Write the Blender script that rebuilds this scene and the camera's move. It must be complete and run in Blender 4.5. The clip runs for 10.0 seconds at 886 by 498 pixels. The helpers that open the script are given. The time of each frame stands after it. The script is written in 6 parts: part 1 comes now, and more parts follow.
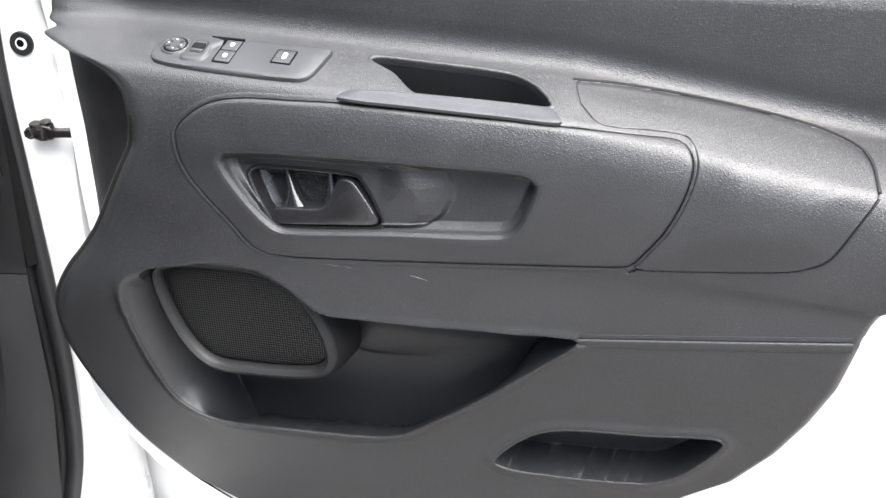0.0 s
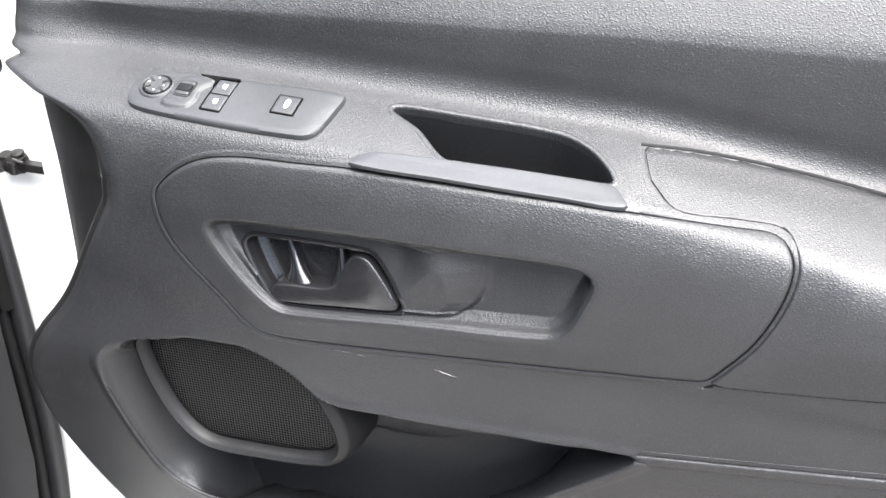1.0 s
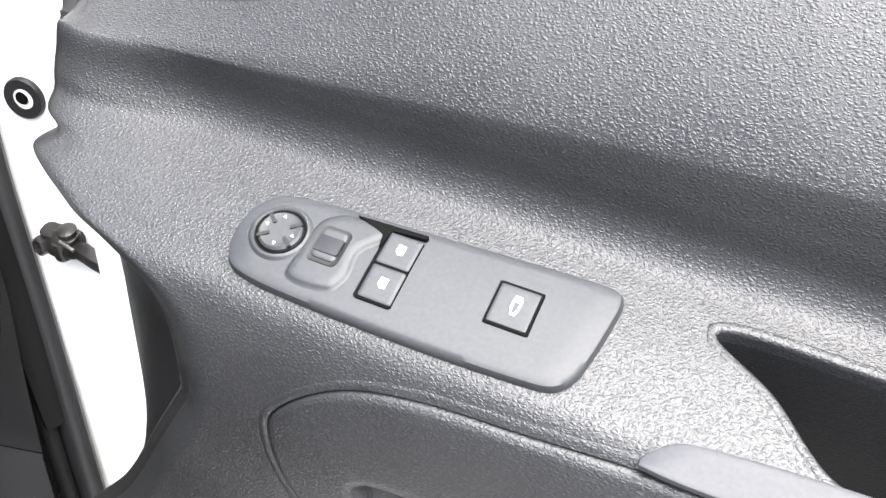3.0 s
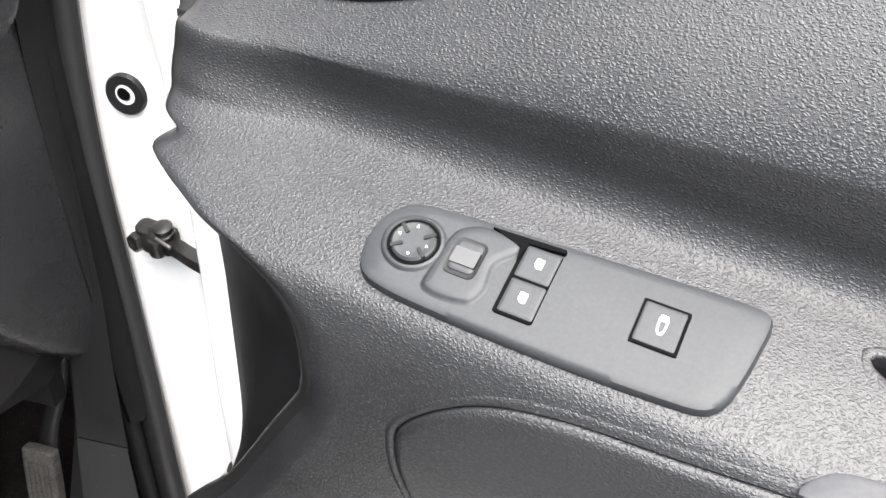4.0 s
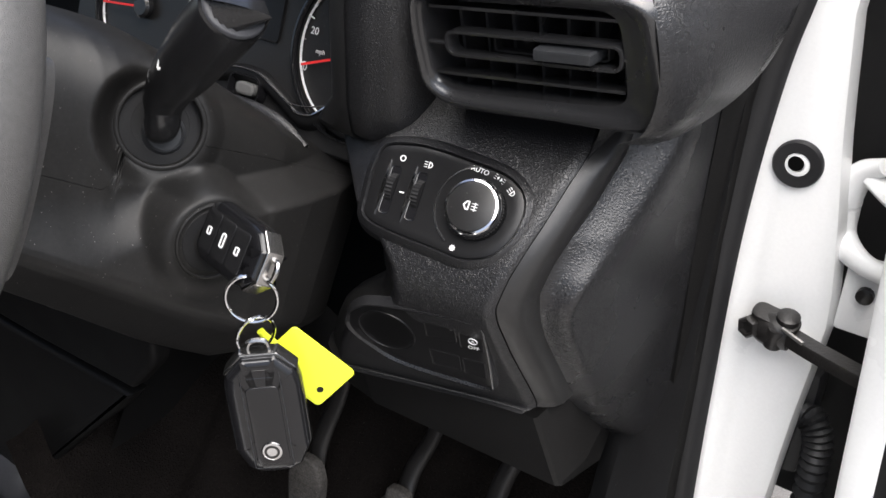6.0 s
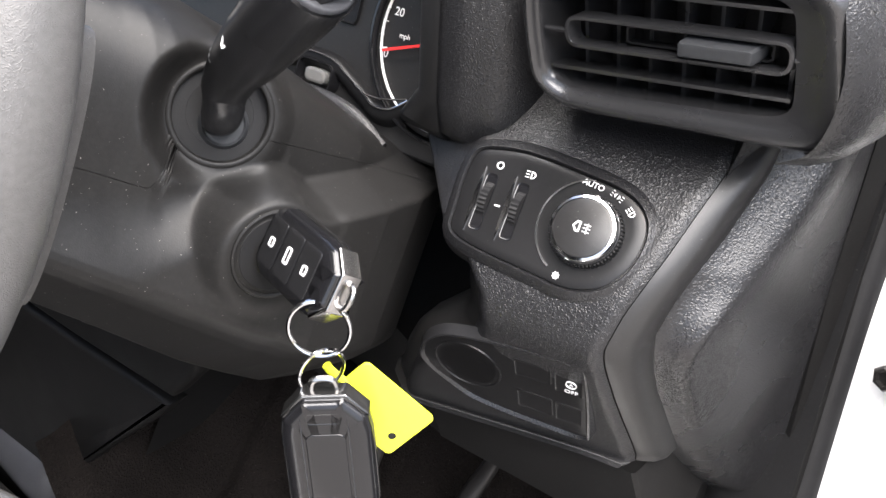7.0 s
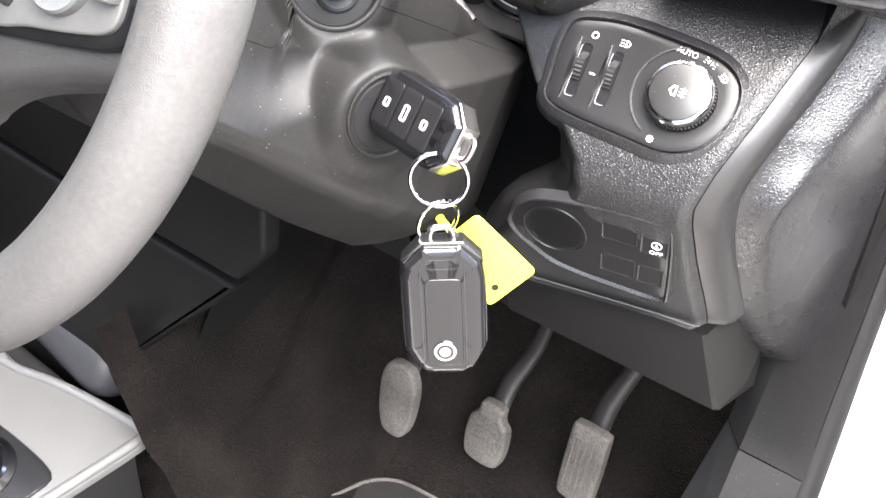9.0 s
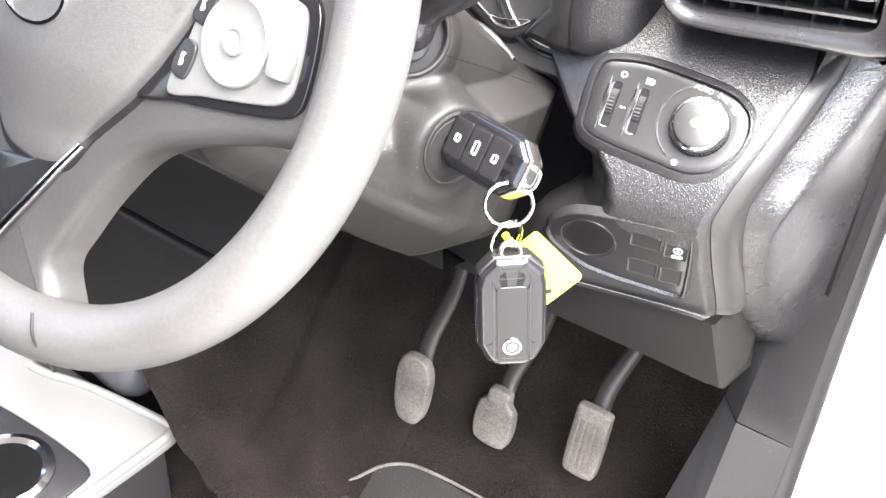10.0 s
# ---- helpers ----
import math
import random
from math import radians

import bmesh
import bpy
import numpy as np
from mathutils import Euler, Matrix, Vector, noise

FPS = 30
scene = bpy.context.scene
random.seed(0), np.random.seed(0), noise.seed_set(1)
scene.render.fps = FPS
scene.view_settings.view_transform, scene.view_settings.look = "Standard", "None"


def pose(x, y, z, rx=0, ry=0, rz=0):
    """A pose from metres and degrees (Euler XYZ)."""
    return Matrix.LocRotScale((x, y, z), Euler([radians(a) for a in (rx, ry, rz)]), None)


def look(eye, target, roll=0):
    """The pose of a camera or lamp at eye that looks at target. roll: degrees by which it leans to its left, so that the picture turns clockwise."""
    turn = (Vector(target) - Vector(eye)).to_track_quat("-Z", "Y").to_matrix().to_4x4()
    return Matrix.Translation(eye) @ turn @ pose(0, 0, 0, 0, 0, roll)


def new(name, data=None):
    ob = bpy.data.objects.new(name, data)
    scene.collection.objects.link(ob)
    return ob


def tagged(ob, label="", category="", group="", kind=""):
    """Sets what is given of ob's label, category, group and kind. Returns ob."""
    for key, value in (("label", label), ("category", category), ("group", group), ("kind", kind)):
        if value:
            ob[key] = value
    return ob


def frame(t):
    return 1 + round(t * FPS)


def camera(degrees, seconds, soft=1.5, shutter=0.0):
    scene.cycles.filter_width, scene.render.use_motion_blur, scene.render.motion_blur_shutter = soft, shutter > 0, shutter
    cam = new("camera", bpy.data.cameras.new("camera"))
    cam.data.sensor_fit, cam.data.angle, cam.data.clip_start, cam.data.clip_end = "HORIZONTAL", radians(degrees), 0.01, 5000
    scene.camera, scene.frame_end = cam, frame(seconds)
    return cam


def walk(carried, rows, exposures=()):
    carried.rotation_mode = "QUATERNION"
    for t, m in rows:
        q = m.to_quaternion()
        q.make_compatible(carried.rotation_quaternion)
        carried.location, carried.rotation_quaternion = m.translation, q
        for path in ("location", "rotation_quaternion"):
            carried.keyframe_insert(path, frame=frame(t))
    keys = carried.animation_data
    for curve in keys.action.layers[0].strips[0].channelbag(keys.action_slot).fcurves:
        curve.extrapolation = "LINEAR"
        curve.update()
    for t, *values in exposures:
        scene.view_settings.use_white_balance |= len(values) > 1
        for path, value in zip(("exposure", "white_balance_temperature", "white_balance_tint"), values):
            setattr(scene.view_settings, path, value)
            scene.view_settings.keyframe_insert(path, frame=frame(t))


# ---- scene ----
cam = camera(48.4, 10.0)
METRES, EYE, TILT, LEAN, TURN = 1.25, 1.55, -30.0, 0.0, 0.0
PATH = [
    (0, (0.172, -0.076, 1.525), (-0.103, 1.726, 0.701), -2.8),
    (0.5, (0.177, 0.012, 1.555), (-0.103, 1.79, 0.683), -3.2),
    (1, (0.138, 0.154, 1.572), (-0.191, 1.894, 0.642), -2.7),
    (1.5, (0.032, 0.331, 1.586), (-0.346, 2.022, 0.587), -2.2),
    (2, (-0.029, 0.471, 1.576), (-0.47, 2.109, 0.517), -2.1),
    (3.5, (-0.095, 0.608, 1.575), (-0.599, 2.164, 0.423), -1.5),
    (4, (-0.135, 0.595, 1.582), (-0.663, 2.138, 0.425), -1.3),
    (4.5, (-0.205, 0.558, 1.578), (-0.799, 2.097, 0.448), -0.3),
    (5, (-0.297, 0.539, 1.55), (-1.044, 2.084, 0.523), 0.2),
    (5.5, (-0.364, 0.533, 1.547), (-1.25, 2.01, 0.531), 0.9),
    (6, (-0.43, 0.534, 1.537), (-1.397, 1.952, 0.51), 1.4),
    (6.2, (-0.446, 0.538, 1.529), (-1.447, 1.937, 0.509), 1.7),
    (7.3, (-0.51, 0.594, 1.5), (-1.54, 1.947, 0.447), 2.8),
    (7.5, (-0.508, 0.589, 1.505), (-1.542, 1.934, 0.446), 2.6),
    (8, (-0.514, 0.564, 1.502), (-1.533, 1.939, 0.466), 3.3),
    (8.2, (-0.521, 0.555, 1.493), (-1.521, 1.923, 0.431), 3.7),
    (8.5, (-0.523, 0.537, 1.485), (-1.49, 1.873, 0.353), 3.7),
    (9, (-0.519, 0.519, 1.488), (-1.481, 1.83, 0.324), 3.7),
    (9.5, (-0.506, 0.498, 1.495), (-1.469, 1.808, 0.33), 3.7),
    (10, (-0.535, 0.426, 1.548), (-1.406, 1.788, 0.371), 4.3),
]
walk(cam, [(t, look(eye, target, roll)) for t, eye, target, roll in PATH], [(0.0, 2.55, 6500, 10), (1.0, 2.85, 6500, 10), (2.0, 2.95, 6450, 10), (3.5, 2.5, 6550, 10), (4.0, 2.3, 6600, 10), (5.0, 1.8, 6600, 10), (6.0, 1.65, 6600, 11), (7.4, 3.2, 6700, 12), (8.0, 3.55, 6700, 12), (9.0, 3.9, 6700, 12), (10.0, 4.55, 6700, 12)])


# ---- world and light ----
SUN_UP, SUN_ROUND = 70.0, 122.0
world = bpy.data.worlds.new("sky")
scene.world = world
world.use_nodes = True
wn, wl = world.node_tree.nodes, world.node_tree.links
sky = wn.new("ShaderNodeTexSky")
sky.sky_type, sky.sun_disc = "NISHITA", False
sky.sun_elevation, sky.sun_rotation = radians(SUN_UP), radians(SUN_ROUND)
sky.air_density, sky.dust_density, sky.ozone_density = 1.0, 4.0, 0.6
wl.new(sky.outputs[0], wn["Background"].inputs["Color"])
wn["Background"].inputs["Strength"].default_value = 0.075
sun = new("sun", bpy.data.lights.new("sun", "SUN"))
sun.data.energy, sun.data.angle, sun.data.color = 3.9, radians(80), (1.0, 0.995, 0.985)
sun.matrix_world = pose(0, 0, 5, 0, 0, 0) @ look((0, 0, 0), (-math.sin(radians(SUN_ROUND)) * math.cos(radians(SUN_UP)), -math.cos(radians(SUN_ROUND)) * math.cos(radians(SUN_UP)), -math.sin(radians(SUN_UP))))


# ---- materials ----
def material(name, colour, rough=0.5, metal=0.0, grain=0.0, depth=0.0, kind="leather", vary=0.2, spec=0.5, coat=0.0, scuff=0.0, long=1.0):
    """A surface with mottled colour, uneven gloss and a moulded grain (cells a metre, depth in metres)."""
    m = bpy.data.materials.new(name)
    m.use_nodes = True
    nt = m.node_tree
    b = nt.nodes["Principled BSDF"]
    b.inputs["Metallic"].default_value = metal
    b.inputs["Specular IOR Level"].default_value = spec
    b.inputs["Coat Weight"].default_value = coat
    b.inputs["Coat Roughness"].default_value = 0.08
    tc = nt.nodes.new("ShaderNodeTexCoord")
    big = nt.nodes.new("ShaderNodeTexNoise")
    big.inputs["Scale"].default_value, big.inputs["Detail"].default_value = 14.0, 6.0
    fine = nt.nodes.new("ShaderNodeTexNoise")
    fine.inputs["Scale"].default_value, fine.inputs["Detail"].default_value = 420.0, 2.0
    for n in (big, fine):
        nt.links.new(tc.outputs["Object"], n.inputs["Vector"])
    mix = nt.nodes.new("ShaderNodeMath")
    mix.operation = "ADD"
    nt.links.new(big.outputs[0], mix.inputs[0])
    nt.links.new(fine.outputs[0], mix.inputs[1])
    ramp = nt.nodes.new("ShaderNodeMapRange")
    ramp.inputs["From Min"].default_value, ramp.inputs["From Max"].default_value = 0.6, 1.4
    ramp.inputs["To Min"].default_value, ramp.inputs["To Max"].default_value = 1 - vary, 1 + vary
    nt.links.new(mix.outputs[0], ramp.inputs["Value"])
    mul = nt.nodes.new("ShaderNodeMix")
    mul.data_type, mul.blend_type = "RGBA", "MULTIPLY"
    mul.inputs["Factor"].default_value = 1.0
    mul.inputs["A"].default_value = (*colour, 1)
    nt.links.new(ramp.outputs[0], mul.inputs["B"])
    last = mul.outputs["Result"]
    if scuff:
        dust = nt.nodes.new("ShaderNodeTexNoise")
        dust.inputs["Scale"].default_value, dust.inputs["Detail"].default_value, dust.inputs["Roughness"].default_value = 900.0, 1.0, 0.5
        nt.links.new(tc.outputs["Object"], dust.inputs["Vector"])
        pick = nt.nodes.new("ShaderNodeMapRange")
        pick.inputs["From Min"].default_value, pick.inputs["From Max"].default_value = 0.76, 0.80
        pick.inputs["To Max"].default_value = scuff
        nt.links.new(dust.outputs[0], pick.inputs["Value"])
        spot = nt.nodes.new("ShaderNodeMix")
        spot.data_type = "RGBA"
        spot.inputs["B"].default_value = (0.45, 0.43, 0.4, 1)
        nt.links.new(pick.outputs[0], spot.inputs["Factor"])
        nt.links.new(last, spot.inputs["A"])
        last = spot.outputs["Result"]
    nt.links.new(last, b.inputs["Base Color"])
    rr = nt.nodes.new("ShaderNodeMapRange")
    rr.inputs["From Min"].default_value, rr.inputs["From Max"].default_value = 0.3, 0.7
    rr.inputs["To Min"].default_value, rr.inputs["To Max"].default_value = max(0.02, rough * 0.87), rough * 1.13
    nt.links.new(big.outputs[0], rr.inputs["Value"])
    nt.links.new(rr.outputs[0], b.inputs["Roughness"])
    if grain:
        bump = nt.nodes.new("ShaderNodeBump")
        bump.inputs["Strength"].default_value, bump.inputs["Distance"].default_value = 1.0, depth
        if kind == "leather":
            warp = nt.nodes.new("ShaderNodeTexNoise")
            warp.inputs["Scale"].default_value = grain * 0.7
            nt.links.new(tc.outputs["Object"], warp.inputs["Vector"])
            add = nt.nodes.new("ShaderNodeMix")
            add.data_type = "RGBA"
            add.blend_type = "LINEAR_LIGHT"
            add.inputs["Factor"].default_value = 0.0016
            nt.links.new(tc.outputs["Object"], add.inputs["A"])
            nt.links.new(warp.outputs["Color"], add.inputs["B"])
            turn = nt.nodes.new("ShaderNodeMapping")
            turn.inputs["Scale"].default_value = (1 / long, 1, 1)
            nt.links.new(add.outputs["Result"], turn.inputs["Vector"])
            cell = nt.nodes.new("ShaderNodeTexVoronoi")
            cell.feature = "DISTANCE_TO_EDGE"
            cell.inputs["Scale"].default_value = grain
            nt.links.new(turn.outputs[0], cell.inputs["Vector"])
            top = nt.nodes.new("ShaderNodeMapRange")
            top.interpolation_type = "SMOOTHSTEP"
            top.inputs["From Max"].default_value = 0.42
            nt.links.new(cell.outputs["Distance"], top.inputs["Value"])
            nt.links.new(top.outputs[0], bump.inputs["Height"])
        elif kind == "mesh":
            cell = nt.nodes.new("ShaderNodeTexVoronoi")
            cell.inputs["Scale"].default_value, cell.inputs["Randomness"].default_value = grain, 0.0
            nt.links.new(tc.outputs["Object"], cell.inputs["Vector"])
            nt.links.new(cell.outputs["Distance"], bump.inputs["Height"])
            hole = nt.nodes.new("ShaderNodeMapRange")
            hole.inputs["From Min"].default_value, hole.inputs["From Max"].default_value = 0.36, 0.42
            hole.inputs["To Max"].default_value = 0.5
            nt.links.new(cell.outputs["Distance"], hole.inputs["Value"])
            web = nt.nodes.new("ShaderNodeMix")
            web.data_type, web.blend_type = "RGBA", "MULTIPLY"
            web.inputs["Factor"].default_value = 1.0
            nt.links.new(last, web.inputs["A"])
            nt.links.new(hole.outputs[0], web.inputs["B"])
            nt.links.new(web.outputs["Result"], b.inputs["Base Color"])
            nt.links.new(hole.outputs[0], b.inputs["Specular IOR Level"])
        else:
            cell = nt.nodes.new("ShaderNodeTexNoise")
            cell.inputs["Scale"].default_value, cell.inputs["Detail"].default_value = grain, 3.0
            nt.links.new(tc.outputs["Object"], cell.inputs["Vector"])
            nt.links.new(cell.outputs[0], bump.inputs["Height"])
        nt.links.new(bump.outputs[0], b.inputs["Normal"])
    return m


TRIM = material("trim_grained_plastic", (0.0185, 0.019, 0.0205), 0.39, grain=560, depth=0.00021, scuff=0.3, long=1.8)
TRIM_LOW = material("trim_lower_plastic", (0.016, 0.016, 0.017), 0.42, grain=560, depth=0.00014, scuff=0.35, long=1.4)
PAD = material("pad_grained_vinyl", (0.0175, 0.018, 0.0195), 0.41, grain=520, depth=0.00018, long=1.7)
SMOOTH = material("smooth_black_plastic", (0.013, 0.013, 0.014), 0.24, grain=1500, depth=0.00005, kind="noise")
SATIN = material("satin_grey_plastic", (0.028, 0.0295, 0.032), 0.42, grain=1500, depth=0.00004, kind="noise", spec=0.28)
DARK = material("matt_black_plastic", (0.006, 0.006, 0.0065), 0.6, grain=900, depth=0.0001, kind="noise", spec=0.3)
RUBBER = material("black_rubber", (0.010, 0.010, 0.011), 0.5, grain=700, depth=0.0001, kind="noise")
GLOSS = material("gloss_black_plastic", (0.008, 0.008, 0.009), 0.16, vary=0.1)
DASH = material("dash_grained_plastic", (0.011, 0.011, 0.012), 0.30, grain=680, depth=0.00017, scuff=0.2)
CHEEK = material("cheek_grained_plastic", (0.013, 0.013, 0.014), 0.27, grain=560, depth=0.00015, scuff=0.04)
VENT = material("satin_vent_plastic", (0.018, 0.018, 0.019), 0.25, grain=1500, depth=0.00004, kind="noise", spec=0.7)
DASH_SOFT = material("dash_plain_plastic", (0.013, 0.0128, 0.013), 0.38, grain=1600, depth=0.00007, kind="noise", scuff=0.3)
# Gloss and base colour lowered in place of shade from someone in the doorway.
SHROUD = material("scuffed_shroud_plastic", (0.0105, 0.0102, 0.0100), 0.42, grain=1400, depth=0.00006, kind="noise", scuff=0.4, vary=0.3, spec=0.24)
PAINT = material("white_body_paint", (0.82, 0.82, 0.81), 0.30, vary=0.03, coat=0.6)
CHROME = material("polished_metal", (0.75, 0.75, 0.76), 0.12, metal=1.0, vary=0.05)
STEEL = material("worn_steel", (0.30, 0.29, 0.28), 0.42, metal=0.9, grain=500, depth=0.0001, kind="noise")
SOOT = material("greased_black_steel", (0.014, 0.013, 0.0125), 0.38, grain=400, depth=0.0003, kind="noise", vary=0.5)
WHEEL = material("worn_wheel_leatherette", (0.066, 0.0645, 0.0635), 0.42, grain=900, depth=0.00006)
CARPET = material("needle_felt_carpet", (0.0085, 0.0071, 0.0065), 0.95, grain=420, depth=0.004, kind="noise", vary=0.75, spec=0.06, scuff=0.3)
MAT = material("rubber_floor_mat", (0.011, 0.0102, 0.010), 0.75, grain=500, depth=0.0008, kind="noise", vary=0.5, spec=0.3, scuff=0.3)
PEDAL = material("dusty_pedal_rubber", (0.060, 0.055, 0.050), 0.75, grain=300, depth=0.0010, kind="noise", vary=0.8, scuff=0.5)
YELLOW = material("yellow_plastic_tag", (0.66, 0.72, 0.04), 0.4, vary=0.04)
SPOKE = material("worn_spoke_leatherette", (0.036, 0.035, 0.0345), 0.44, grain=900, depth=0.00006)
KICK = material("kick_panel_plastic", (0.0115, 0.0115, 0.012), 0.46, grain=1600, depth=0.00007, kind="noise", scuff=0.25, spec=0.3)
SILVER = material("silver_lacquer", (0.15, 0.15, 0.147), 0.34, metal=0.3, vary=0.08)
PANEL_BLACK = material("black_switch_plastic", (0.007, 0.007, 0.0075), 0.34, grain=1500, depth=0.00004, kind="noise", spec=0.3, scuff=0.15)
GRIP_GREY = material("worn_grip_plastic", (0.034, 0.035, 0.039), 0.44, grain=1200, depth=0.00005, kind="noise", spec=0.28)
# Darker and duller than the dash plastic; footwell shade is in its colour.
LOW_PLASTIC = material("shade_toned_lower_plastic", (0.008, 0.0078, 0.0078), 0.5, grain=1200, depth=0.0001, kind="noise", spec=0.14, scuff=0.15)
# Near-black that paints the shade inside gaps and recesses onto flat pieces.
GAP_SHADE = material("gap_shade_black", (0.003, 0.003, 0.003), 0.9, vary=0.1, spec=0.05)
DARK_CHROME = material("smoked_chrome", (0.10, 0.10, 0.10), 0.16, metal=0.9, vary=0.1)
KEY_METAL = material("dull_key_metal", (0.42, 0.41, 0.40), 0.24, metal=1.0, vary=0.1)
MARK = material("white_print", (0.8, 0.8, 0.8), 0.5, vary=0.02)
REDMARK = material("red_print", (0.7, 0.03, 0.03), 0.5, vary=0.05)
GROUND = material("pale_gravel", (0.15, 0.142, 0.134), 0.9, grain=160, depth=0.004, kind="noise", vary=0.45)
LINER = material("grey_headliner", (0.35, 0.35, 0.34), 0.9, grain=900, depth=0.0003, kind="noise")
GRILLE = material("speaker_mesh", (0.012, 0.012, 0.0125), 0.5, grain=300, depth=0.0012, kind="mesh")
GLASS = bpy.data.materials.new("window_glass")
GLASS.use_nodes = True
_g = GLASS.node_tree.nodes["Principled BSDF"]
_g.inputs["Transmission Weight"].default_value, _g.inputs["Roughness"].default_value, _g.inputs["IOR"].default_value = 1.0, 0.0, 1.45
_g.inputs["Base Color"].default_value = (0.86, 0.9, 0.89, 1)


# ---- tools for building ----
def finish(ob, mat, angle=40):
    me = ob.data
    me.materials.append(mat)
    me.shade_smooth()
    me.set_sharp_from_angle(angle=radians(angle))
    return ob


def thing(name, m=None, label="", category="", group="", kind=""):
    """An Empty at a thing's base, which carries its parts."""
    ob = new(name)
    ob.empty_display_size = 0.05
    if m is not None:
        ob.matrix_world = m
    return tagged(ob, label, category, group, kind)


def part(name, mesh, mat, parent=None, label="", angle=40):
    """Links a bmesh or (verts, faces) as one mesh object under its thing, in that thing's own axes."""
    me = bpy.data.meshes.new(name)
    if isinstance(mesh, tuple):
        me.from_pydata([tuple(v) for v in mesh[0]], [], mesh[1])
    else:
        mesh.to_mesh(me)
        mesh.free()
    bm = bmesh.new()
    bm.from_mesh(me)
    bmesh.ops.recalc_face_normals(bm, faces=bm.faces)
    bm.to_mesh(me)
    bm.free()
    ob = new(name, me)
    if parent:
        ob.parent = parent
    if label:
        tagged(ob, label)
    return finish(ob, mat, angle)


def curve_loop(pts, per=14):
    """A closed smooth line through the corners given."""
    p = np.array(pts, float)
    q = []
    n = len(p)
    for i in range(n):
        a, b, c, d = p[i - 1], p[i], p[(i + 1) % n], p[(i + 2) % n]
        k = np.linalg.norm(c - b) * 1.0
        t1 = (c - a) / (np.linalg.norm(c - b) + np.linalg.norm(b - a)) * k
        t2 = (d - b) / (np.linalg.norm(d - c) + np.linalg.norm(c - b)) * k
        for s in np.linspace(0, 1, per, endpoint=False):
            q.append((2 * s**3 - 3 * s**2 + 1) * b + (s**3 - 2 * s**2 + s) * t1 + (-2 * s**3 + 3 * s**2) * c + (s**3 - s**2) * t2)
    return np.array(q)


def inward(loop, d):
    """The loop moved inwards by d."""
    t = np.roll(loop, -1, 0) - np.roll(loop, 1, 0)
    t /= np.maximum(np.linalg.norm(t, axis=1), 1e-9)[:, None]
    nrm = np.stack([-t[:, 1], t[:, 0]], 1)
    x, y = loop.T
    area = np.sum(x * np.roll(y, -1) - y * np.roll(x, -1))
    return loop + nrm * d * (1 if area > 0 else -1)


def spread(loop, n):
    """n points evenly along a closed loop."""
    c = np.vstack([loop, loop[:1]])
    s = np.concatenate([[0], np.cumsum(np.linalg.norm(np.diff(c, axis=0), axis=1))])
    w = np.linspace(0, s[-1], n, endpoint=False)
    return np.stack([np.interp(w, s, c[:, k]) for k in range(2)], 1)


def by_angle(loop, centre, th):
    """The loop's points at the given angles round centre."""
    d = loop - centre
    a = np.arctan2(d[:, 1], d[:, 0])
    o = np.argsort(a)
    return np.stack([np.interp(th, a[o], loop[o, k], period=2 * math.pi) for k in range(2)], 1)


def nested(specs, place, centre=None, segs=160, close=True, fill=8):
    """Rings from an outer outline inwards. specs: (outline or inset distance, height, rings up to it). place(a, b, h) gives a vertex."""
    first = specs[0][0]
    outer = spread(first if isinstance(first, np.ndarray) else curve_loop(first), segs)
    c = np.array(centre) if centre is not None else outer.mean(0)
    d = outer - c
    th = np.arctan2(d[:, 1], d[:, 0])
    prev, ph = outer, specs[0][1]
    rows = [(prev, np.full(segs, ph))]
    for what, h, n in specs[1:]:
        if isinstance(what, (int, float)):
            cur = inward(prev, what)
        else:
            cur = by_angle(what if isinstance(what, np.ndarray) else curve_loop(what), c, th)
        for k in range(1, n + 1):
            f = k / n
            e = f * f * (3 - 2 * f)
            rows.append((prev + (cur - prev) * f, np.full(segs, ph + (h - ph) * e)))
        prev, ph = cur, h
    if close:
        for k in range(1, fill):
            f = k / fill
            rows.append((prev + (c - prev) * f, np.full(segs, ph)))
    verts, faces = [], []
    for pts, hs in rows:
        verts += [place(a, b, h) for (a, b), h in zip(pts, hs)]
    for r in range(len(rows) - 1):
        for i in range(segs):
            j = (i + 1) % segs
            faces.append((r * segs + i, r * segs + j, (r + 1) * segs + j, (r + 1) * segs + i))
    if close:
        verts.append(place(c[0], c[1], ph))
        k = len(verts) - 1
        r = len(rows) - 1
        faces += [(r * segs + i, r * segs + (i + 1) % segs, k) for i in range(segs)]
    return verts, faces


def flat(origin, across, normal):
    """A place() for flat pieces: a along across, b along the other way, h along normal."""
    o, x, n = Vector(origin), Vector(across).normalized(), Vector(normal).normalized()
    x = (x - n * x.dot(n)).normalized()
    y = n.cross(x)
    return lambda a, b, h: tuple(o + x * a + y * b + n * h)


def plate(pts, thick, place, bevel=0.001, segs=80, smooth=True):
    """A plate with rounded rim on a flat base."""
    loop = curve_loop(pts) if smooth else np.array(pts, float)
    return nested([(loop, 0, 1), (0.0, thick - bevel, 1), (bevel * 0.3, thick - bevel * 0.3, 1), (bevel * 0.7, thick, 1)], place, segs=segs)


